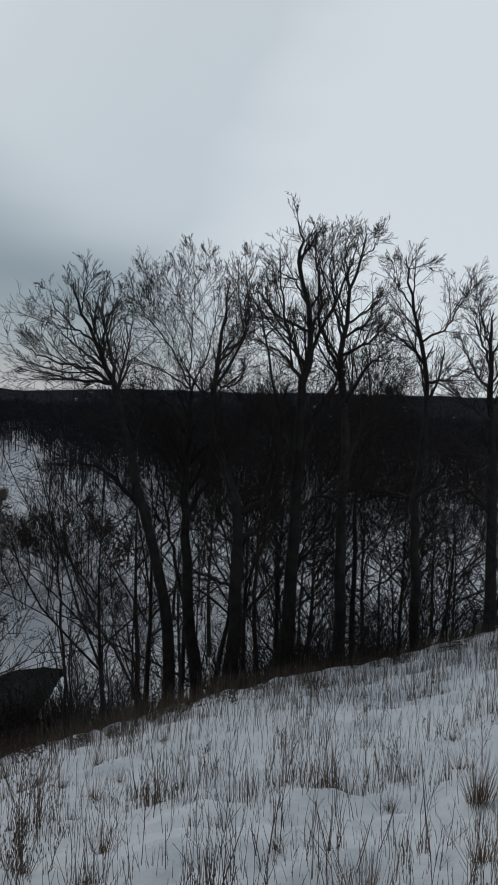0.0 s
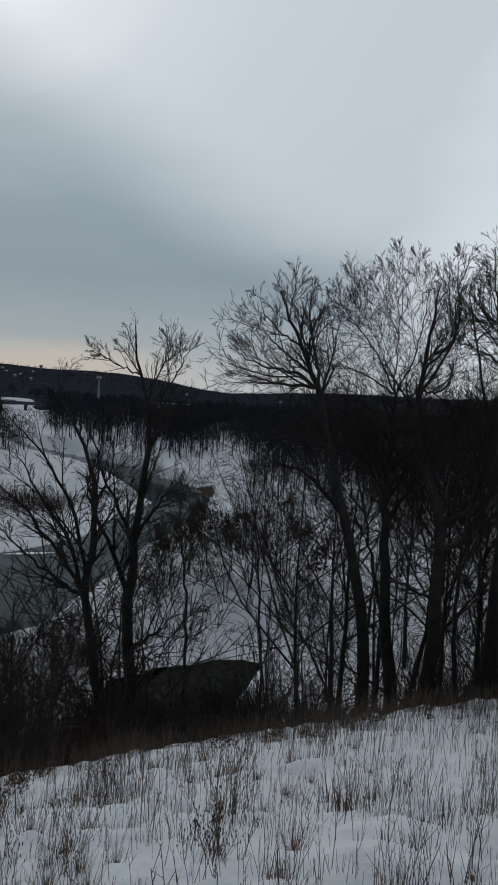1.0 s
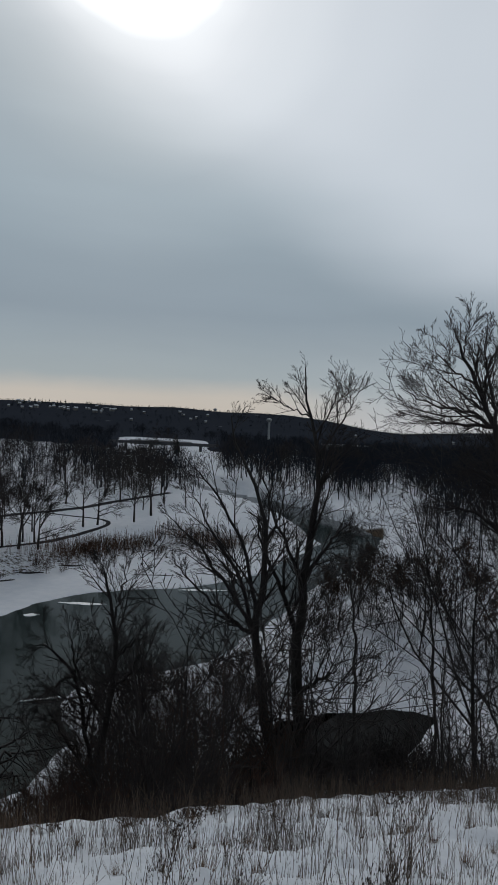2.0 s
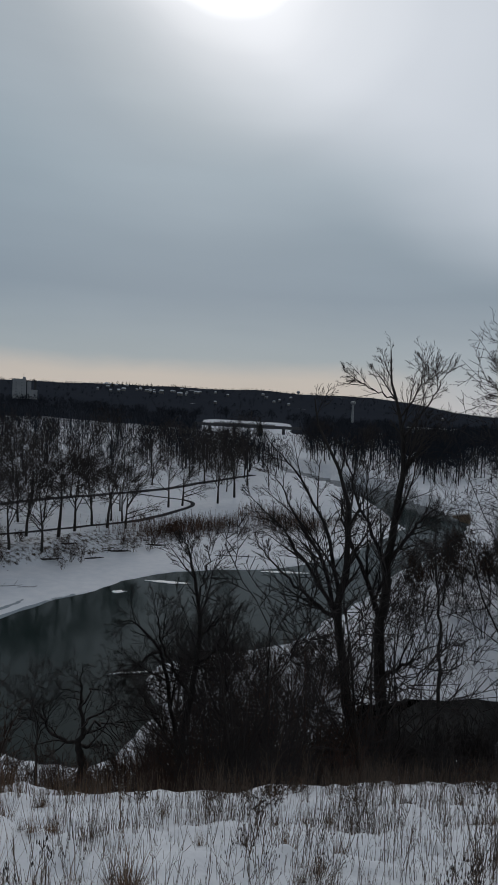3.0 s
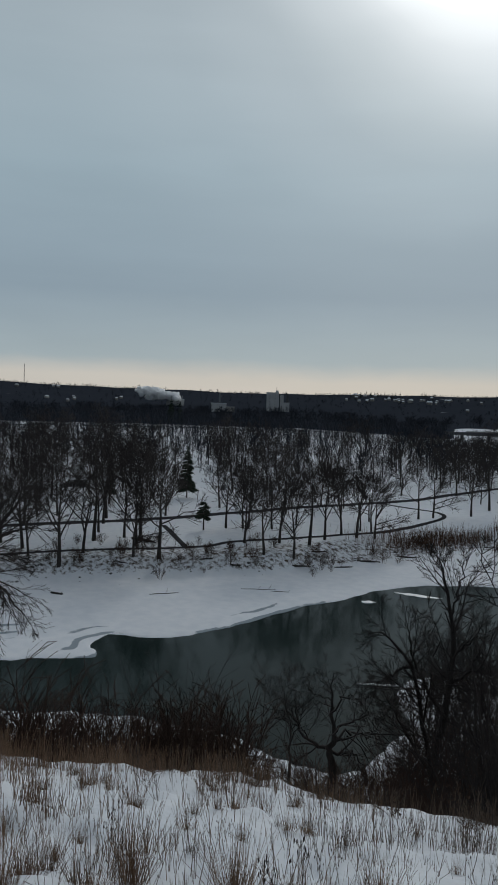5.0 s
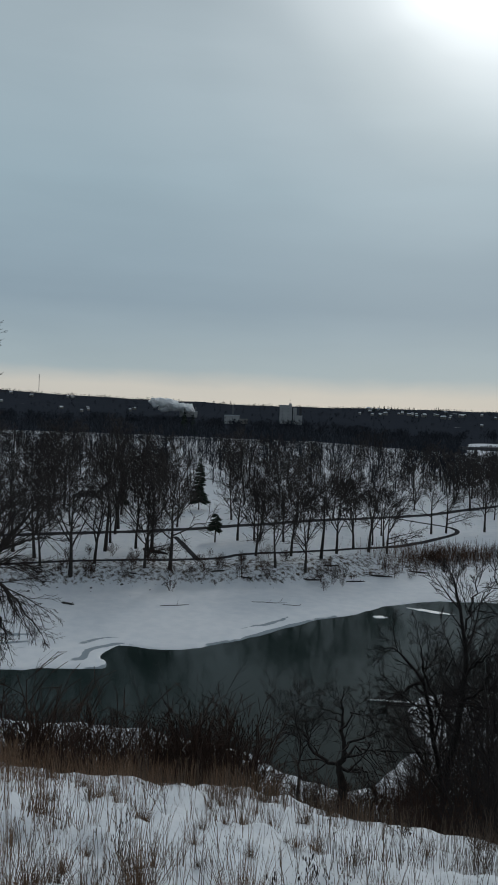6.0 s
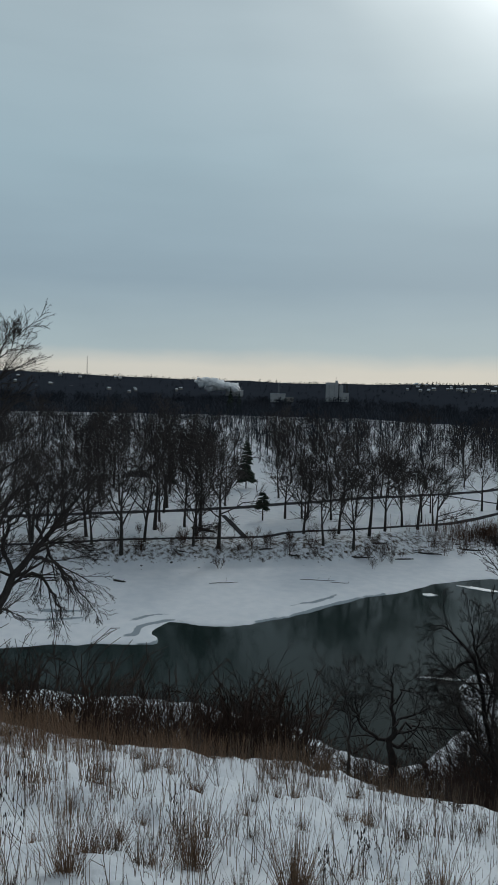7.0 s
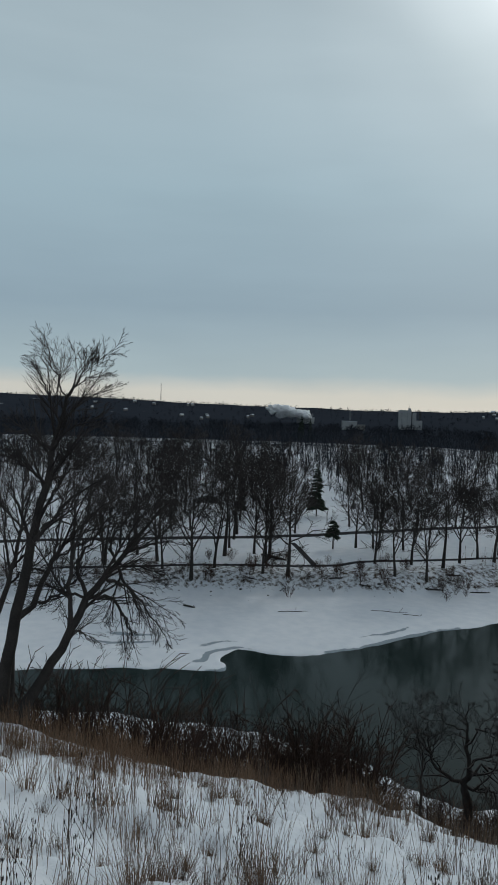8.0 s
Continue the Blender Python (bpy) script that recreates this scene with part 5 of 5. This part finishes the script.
# ---- ice, driftwood and small things by the river ----
def floe(az, d, long, wide, turn, mat, label, seed):
    gen = random.Random(seed)
    bm = bmesh.new()
    n = 22
    ring = []
    for q in range(n):
        a = 2 * math.pi * q / n
        r = 1 + gen.uniform(-0.22, 0.22)
        ring.append((long / 2 * math.cos(a) * r, wide / 2 * math.sin(a) * r))
    lo = [bm.verts.new((x, y, -0.1)) for x, y in ring]
    hi = [bm.verts.new((x * 0.97, y * 0.97, 0.07 + gen.uniform(0, 0.05))) for x, y in ring]
    mid = bm.verts.new((0, 0, 0.13))
    for q in range(n):
        p = (q + 1) % n
        bm.faces.new((lo[q], lo[p], hi[p], hi[q]))
        bm.faces.new((hi[q], hi[p], mid))
    me = bpy.data.meshes.new("ice_floe")
    bm.to_mesh(me)
    bm.free()
    me.materials.append(mat)
    ob = new("ice_floe", me)
    ob.matrix_basis = facing(az, d, 0.0) @ Matrix.Rotation(turn, 4, "Z")
    return tagged(ob, label, "ice")


floe(40.4, 128, 8.0, 1.6, -0.2, ICE, "long snow-covered ice floe in dark water", 1)
floe(44.2, 121, 2.4, 1.6, 0.1, ICE, "small ice floe in dark water", 2)
floe(43.0, 84.5, 6.0, 0.6, 0.15, ICE, "long ice floe along the near bank", 7)
floe(31.0, 140, 9.0, 1.6, 0.1, ICE, "long ice floe in dark water", 6)


def log(az, d, long, r, turn, seed):
    gen = np.random.default_rng(seed)
    w = Wood()
    x = np.linspace(-long / 2, long / 2, 7)
    p = np.stack([x, 0.05 * long * gen.normal(size=7) * 0.3, r * 0.6 + 0 * x], 1)
    w.tubes(p[None], (r * np.array([0.7, 1, 1.05, 1, 0.9, 0.7, 0.35]))[None], 7)
    st, wy, ln, rr = sprout(gen, p[None], np.full((1, 7), r * 0.5), np.array([long]), 4, 0.4, 50, 0.25)
    w.tubes(shoot(gen, st, wy, ln, 3, 0.1, 0.05), np.maximum(rr[:, None] * np.linspace(0.8, 0.3, 4), 0.02), 4)
    ob = new("log", w.mesh("log", BARK))
    ob.matrix_basis = facing(az, d) @ Matrix.Rotation(turn, 4, "Z")
    return tagged(ob, "dark driftwood log lying on snow and ice", "log")


for n, (a, d, ln, r, turn) in enumerate(((60.5, 121, 5, 0.07, 0.2), (53, 125, 6, 0.05, 0.02), (51.2, 124, 3, 0.05, -0.05), (44.5, 152, 6, 0.2, 0.1), (48.5, 149, 5, 0.2, 0.3),
                                         (50.0, 141, 6, 0.2, 0.1), (68.8, 122, 2.4, 0.18, -0.6), (62.2, 150, 7, 0.35, -0.8), (46.2, 146, 4, 0.15, 0.4), (57, 138, 4, 0.15, 0.5),
                                         (55, 137, 3, 0.16, -0.4), (64, 135, 3, 0.14, -0.6), (41.5, 160, 6, 0.18, 0.1), (35, 152, 9, 0.1, 0.05))):
    log(a, d, ln, r, turn, 60 + n)
LEAF = material("dead_leaves", (0.055, 0.038, 0.03), 0.9, 0.35, 6.0, (0.08, 0.05, 0.035), spec=0.1, spread=0.2)


def leafy_oak(seed, height):
    """A young oak that has kept its brown leaves through the winter."""
    ob = free_tree("young_oak", "young oak clad in dead brown leaves in snow", seed, height, height * 0.013, 10, [(5, 0.5, 46, 3, 3), (4, 0.6, 48, 1, 3)], 0.03, 46, 0.2)
    twigs = next(c for c in ob.children if c.name.startswith("crown")).data
    co = np.empty(len(twigs.vertices) * 3, np.float32)
    twigs.vertices.foreach_get("co", co)
    gen = np.random.default_rng(seed)
    co = co.reshape(-1, 3)
    n = 1500
    c = co[gen.integers(0, len(co), n)] + gen.normal(size=(n, 3)) * 0.22
    u, v = unit(gen.normal(size=(n, 3))), unit(gen.normal(size=(n, 3)))
    q = gen.uniform(0.09, 0.2, (n, 1))
    q = np.stack([c - u * q * 1.3, c + v * q * 0.7, c + u * q * 1.3, c - v * q * 0.7], 1)
    tagged(part("foliage", mesh_from("foliage", q.reshape(-1, 3), np.arange(4 * n).reshape(-1, 4), LEAF, False), ob, "curled brown leaves"), kind="stuff")
    return tagged(ob, group="brown-leaved oaks")


scatter([leafy_oak(610, 11), leafy_oak(611, 9)], [(18.6, 118), (15.2, 122), (17.2, 126), (13.6, 112), (20.1, 112), (11.5, 120), (8.9, 108)], random.Random(3), 0.8, 1.2)
icebush = bush("shrub", "bare dark shrub frozen into the ice shelf", 760, 2.2, 9, TWIG, 0.014)
icebush.matrix_basis = put(*spot(71.3, 103))

# stones along the bank's foot
gen = random.Random(31)
STONES = []
for n in range(4):
    bm = bmesh.new()
    bmesh.ops.create_icosphere(bm, subdivisions=2, radius=0.5)
    for v in bm.verts:
        v.co *= 1 + 0.5 * noise.noise(v.co * 1.7 + Vector((n * 5, 0, 0)))
        v.co.z *= 0.6
    me = bpy.data.meshes.new("stone")
    bm.to_mesh(me)
    bm.free()
    me.materials.append(BEAM)
    STONES.append(tagged(new("stone", me), "dark wet stone on the snowy river bank", "stone", "stones on the bank"))
scatter(STONES, [(a, float(np.interp(a, [40, 46, 52, 66, 80], [168, 150, 137, 131, 132])) + gen.gauss(0, 1.6)) for a in [gen.uniform(42, 72) for _ in range(64)]], gen, 0.25, 0.9, 0.08)


def picnic_table(az, d, turn):
    root = new("picnic_table")
    root.matrix_basis = facing(az, d) @ Matrix.Rotation(turn, 4, "Z")
    boxed("tabletop", [(-0.95, 0.95, -0.37, 0.37, 0.7, 0.76)], RAW_WOOD, root)
    for s in (-1, 1):
        boxed("bench", [(-0.95, 0.95, s * 0.75 - 0.14, s * 0.75 + 0.14, 0.42, 0.47)], RAW_WOOD, root)
        boxed("leg", [(s * 0.7 - 0.05, s * 0.7 + 0.05, -0.7, 0.7, -0.05, 0.42), (s * 0.7 - 0.05, s * 0.7 + 0.05, -0.3, 0.3, 0.42, 0.7)], RAW_WOOD, root)
    return tagged(root, "weathered wooden picnic table in the park snow", "table", "picnic tables")


for a, d, turn in ((61.0, 240, 0.2), (56.7, 236, -0.3), (54, 215, 0.5), (66, 225, 0.1)):
    picnic_table(a, d, turn)
shelter = new("park_shelter")
shelter.matrix_basis = facing(67.6, 218)
bm = bmesh.new()
v = [bm.verts.new(p) for p in ((-4.5, -3, 2.3), (4.5, -3, 2.3), (4.5, 3, 2.3), (-4.5, 3, 2.3), (-1.5, 0, 4.0), (1.5, 0, 4.0))]
for f in ((0, 1, 5, 4), (1, 2, 5), (2, 3, 4, 5), (3, 0, 4), (3, 2, 1, 0)):
    bm.faces.new([v[q] for q in f])
part_bm("roof", bm, BEAM, shelter, "dark hipped roof")
for x in (-4, 4):
    for y in (-2.6, 2.6):
        boxed("post", [(x - 0.1, x + 0.1, y - 0.1, y + 0.1, -0.3, 2.35)], RAW_WOOD, shelter)
tagged(shelter, "open park shelter with a dark hipped roof", "shelter")
bin_ = new("litter_barrel")
bm = bmesh.new()
bmesh.ops.create_cone(bm, cap_ends=True, segments=16, radius1=0.75, radius2=0.75, depth=1.3, matrix=Matrix.Translation((0, 0, 0.6)))
part_bm("drum", bm, BEAM, bin_)
bm = bmesh.new()
bmesh.ops.create_cone(bm, cap_ends=True, segments=16, radius1=0.8, radius2=0.55, depth=0.25, matrix=Matrix.Translation((0, 0, 1.36)))
part_bm("lid", bm, BEAM, bin_)
bin_.matrix_basis = facing(56.0, 232)
tagged(bin_, "dark round litter barrel in the park", "litter bin")


# ---- dry grass and weeds on the snowy bluff ----
def stalk_field(name, label, seed, count, az0, az1, mat, h0, h1, r, bias, twigs, reach=0.6):
    """Upright dry stalks in loose patches from the camera's feet to just past the bluff's edge."""
    gen = np.random.default_rng(seed)
    az = gen.uniform(az0, az1, count * 9)
    edge = np.interp(az, [-19, 4, 18, 27, 38, 56, 70, 81, 100], [35, 23, 19.5, 16, 14, 14.3, 12.8, 15, 18])
    d = 3.4 * ((edge + reach) / 3.4) ** gen.random(count * 9)
    x, y = -np.sin(np.radians(az)) * d, np.cos(np.radians(az)) * d
    w = bias(az, d / edge) * (0.16 + 2.2 * np.clip(rough(x, y, 1.6, 2) + 0.05, 0, 1)) * (0.22 + 3.4 * np.clip(rough(x + 50, y, 0.5, 2), 0, 1)) * np.interp(az, [-10, 15, 30, 62, 75], [2.0, 1.3, 0.5, 0.2, 0.38]) * np.interp(d / edge, [0.2, 0.5, 0.9], [0.5, 0.55, 1.5])
    ok = np.flatnonzero(gen.random(count * 9) < w)[:count]
    x, y = x[ok], y[ok]
    n = len(ok)
    h = gen.uniform(h0, h1, n) * (0.6 + 0.4 * gen.random(n)) * np.interp(az[ok], [6, 30], [1.2, 0.95])
    start = np.stack([x, y, ground(x, y)[0] - 0.04], 1)
    way = np.stack([gen.normal(size=n) * 0.09 - 0.02, gen.normal(size=n) * 0.09, np.ones(n)], 1)
    wood = Wood()
    pts = shoot(gen, start, way, h, 2, 0.08, 0.0)
    rad = r * np.linspace(1, 0.45, 3)[None] * gen.uniform(0.7, 1.3, n)[:, None]
    wood.tubes(pts, rad, 3)
    if twigs:
        pick = gen.random(n) < 0.7
        st, wy, ln, rr = sprout(gen, pts[pick], rad[pick], h[pick], twigs, 0.4, 32, 0.28)
        wood.tubes(shoot(gen, st, wy, ln, 2, 0.05, 0.05), np.maximum(rr[:, None] * np.array([0.7, 0.6, 0.5]), r * 0.4), 3)
    tagged(new(name, wood.mesh(name, mat)), label, "grass", kind="stuff")


stalk_field("dry_stalks", "thin dark dry weed stalks standing in snow", 1, 7600, -26, 92, STALK, 0.15, 0.72, 0.0036, lambda a, t: np.interp(t, [0.2, 0.7, 1], [0.45, 0.55, 0.8]), 2)
stalk_field("dry_grass", "short dry grass poking through the snow", 2, 14500, -26, 92, STALK, 0.08, 0.30, 0.0028, lambda a, t: np.interp(t, [0.2, 0.7, 1], [0.45, 0.6, 0.9]), 0)
stalk_field("brown_grass", "tall reddish-brown grass along the bluff's edge", 3, 6600, 40, 92, STRAW, 0.25, 0.85, 0.0036, lambda a, t: np.interp(t, [0.35, 0.5, 0.7, 0.85, 1.1], [0.04, 0.10, 0.22, 0.85, 1]) * np.interp(a, [40, 52, 60, 70, 80], [0.3, 0.9, 2.0, 3.2, 5.0]), 1, 2.0)
stalk_field("dark_grass", "dark dry growth along the bluff's edge", 4, 6500, -26, 60, STALK, 0.3, 0.95, 0.0052, lambda a, t: np.interp(t, [0.45, 0.6, 0.95, 1.1], [0.04, 0.35, 0.8, 1]) * np.interp(a, [-4, 12], [1.6, 0.8]), 3, 2.0)


def tuft(seed, height, blades, mat, splay=0.6):
    gen = np.random.default_rng(seed)
    a = gen.random(blades) * 2 * np.pi
    s = gen.random(blades)
    start = np.stack([np.cos(a) * 0.13 * s, np.sin(a) * 0.13 * s, np.full(blades, -0.05)], 1)
    way = np.stack([np.cos(a) * splay * s, np.sin(a) * splay * s, np.ones(blades)], 1)
    pts = shoot(gen, start, way, height * (0.25 + 0.85 * gen.random(blades) ** 1.5), 3, 0.09, -0.03)
    w = Wood()
    w.tubes(pts, np.repeat(0.0027 * np.linspace(1, 0.35, 4)[None], blades, 0), 3)
    root = new("grass_tuft", w.mesh("grass_tuft", mat))
    return tagged(root, "tuft of dry russet bunchgrass in snow", "grass", "tufts of bunchgrass")


TUFTS = [tuft(800 + n, h, 66, m) for n, (h, m) in enumerate(((0.42, STRAW), (0.6, STRAW), (0.34, STALK), (0.5, STRAW), (0.4, STALK)))]
gen = random.Random(77)
places = [(-13.3, 4.2), (-21.0, 6.6), (8.7, 5.4), (-16.2, 4.8), (-10.2, 4.1), (53.3, 6.0), (42.3, 6.5), (62.5, 6.8), (71.1, 6.1), (65.7, 6.1), (72.6, 4.7), (57.8, 7.4), (43.6, 6.5), (48.7, 9.7), (33.2, 8.1), (27.0, 7.3), (28.3, 7.0), (23.1, 6.7), (9.9, 5.9), (70.8, 6.2), (76.5, 5.3), (62.6, 7.1), (81.8, 7.3), (58.1, 8.4)]
places += [(gen.uniform(46, 88), gen.uniform(5.5, 13.5)) for _ in range(70)] + [(gen.uniform(-24, 46), gen.uniform(5.0, 15)) for _ in range(40)]
scatter(TUFTS, places, gen, 0.6, 1.1)


def leafy_weed(seed, height):
    """A small shrub that has kept its curled brown leaves."""
    gen = np.random.default_rng(seed)
    root = new("leafy_shrub")
    stems = 7
    way = np.stack([gen.normal(size=stems) * 0.35, gen.normal(size=stems) * 0.35, np.ones(stems)], 1)
    pts = shoot(gen, np.stack([gen.normal(size=stems) * 0.05, gen.normal(size=stems) * 0.05, np.full(stems, -0.05)], 1), way, height * gen.uniform(0.6, 1, stems), 5, 0.12, 0.03)
    rad = np.repeat(0.008 * np.linspace(1, 0.4, 6)[None], stems, 0)
    w = Wood()
    w.tubes(pts, rad, 3)
    branch_out(w, gen, pts, rad, [(5, 0.45, 45, 3, 3)], 0.004)
    part("stem", w.mesh("stem", TWIG), root)
    n = 150
    c = pts[gen.integers(0, stems, n), gen.integers(2, 6, n)] + gen.normal(size=(n, 3)) * 0.09 * height
    u, v = unit(gen.normal(size=(n, 3))), unit(gen.normal(size=(n, 3)))
    s = gen.uniform(0.016, 0.036, (n, 1))
    q = np.stack([c - u * s * 1.6, c + v * s * 0.7, c + u * s * 1.6, c - v * s * 0.7 + np.cross(u, v) * s * 0.5], 1)
    tagged(part("foliage", mesh_from("foliage", q.reshape(-1, 3), np.arange(4 * n).reshape(-1, 4), LEAF, False), root, "curled dark brown leaves"), kind="stuff")
    return tagged(root, "small shrub with curled dead leaves in snow", "shrub", "leafy shrubs on the bluff")


WEEDS = [leafy_weed(850 + n, h) for n, h in enumerate((0.9, 1.2, 0.7))]
places = [(11.3, 18.2), (5.4, 20.0), (-1.0, 19.5), (14.5, 17.0), (8.6, 18.5), (47.4, 13.6), (24.5, 12.2), (3.2, 19.4), (-8, 20), (32.5, 11.5), (41.8, 12.8), (36, 12.9)]
places += [(gen.uniform(-20, 34), 0) for _ in range(36)]
scatter(WEEDS, [(a, d or float(np.interp(a, [-19, 4, 18, 27, 38, 70], [33, 22, 18.8, 15.4, 13.4, 12.4])) - abs(gen.gauss(0, 1.6))) for a, d in places], gen, 0.7, 1.15)


def dead_weed(seed, height):
    """A dried wildflower: a stiff stem with upright side shoots and small dark seed heads."""
    gen = np.random.default_rng(seed)
    root = new("dead_weed")
    stems = gen.integers(2, 5)
    way = np.stack([gen.normal(size=stems) * 0.22, gen.normal(size=stems) * 0.22, np.ones(stems)], 1)
    pts = shoot(gen, np.stack([gen.normal(size=stems) * 0.06, gen.normal(size=stems) * 0.06, np.full(stems, -0.05)], 1), way, height * gen.uniform(0.65, 1, stems), 5, 0.06, 0.02)
    rad = np.repeat(0.0036 * np.linspace(1, 0.5, 6)[None], stems, 0)
    w = Wood()
    w.tubes(pts, rad, 4)
    st, wy, ln, rr = sprout(gen, pts, rad, np.full(stems, height), 7, 0.35, 34, 0.26)
    side = shoot(gen, st, wy, ln, 3, 0.07, 0.12)
    w.tubes(side, np.repeat(0.002 * np.linspace(1, 0.7, 4)[None], len(side), 0), 3)
    part("stem", w.mesh("stem", STALK), root)
    tips = np.concatenate([pts[:, -1], side[:, -1]])
    heads = Wood()
    heads.tubes(np.stack([tips - [0, 0, 0.02], tips, tips + [0, 0, 0.012]], 1), np.repeat(np.array([[0.0026, 0.0055, 0.0015]]), len(tips), 0), 3)
    tagged(part("seed_head", heads.mesh("seed_head", TWIG), root, "small dark seed heads"), kind="stuff")
    return tagged(root, "dry branching weed with dark seed heads in snow", "weed", "dry weeds on the bluff")


DEAD_WEEDS = [dead_weed(900 + n, h) for n, h in enumerate((0.55, 0.8, 0.65, 0.95, 0.45))]
places = []
gen = random.Random(55)
while len(places) < 170:
    a = gen.uniform(-24, 36) if len(places) < 150 else gen.uniform(36, 88)
    edge = float(np.interp(a, [-19, 4, 18, 27, 38, 70], [33, 22, 18.8, 15.4, 13.4, 12.4]))
    d = edge * (0.28 + 0.7 * gen.random() ** 0.75)
    if value_noise(np.array([a / 5 + 3.0]), np.array([d / 2.2]))[0] > -0.02:
        places.append((a, d))
scatter(DEAD_WEEDS, places, gen, 0.75, 1.25)
BIG_TUFTS = [tuft(830 + n, h, 150, STRAW, 0.42) for n, h in enumerate((0.8, 0.65))]
scatter(BIG_TUFTS, [(-12.6, 5.4), (-20.6, 8.4), (42.4, 6.4), (54.0, 6.1), (72.4, 5.6), (62.4, 6.6)], gen, 0.8, 1.1)
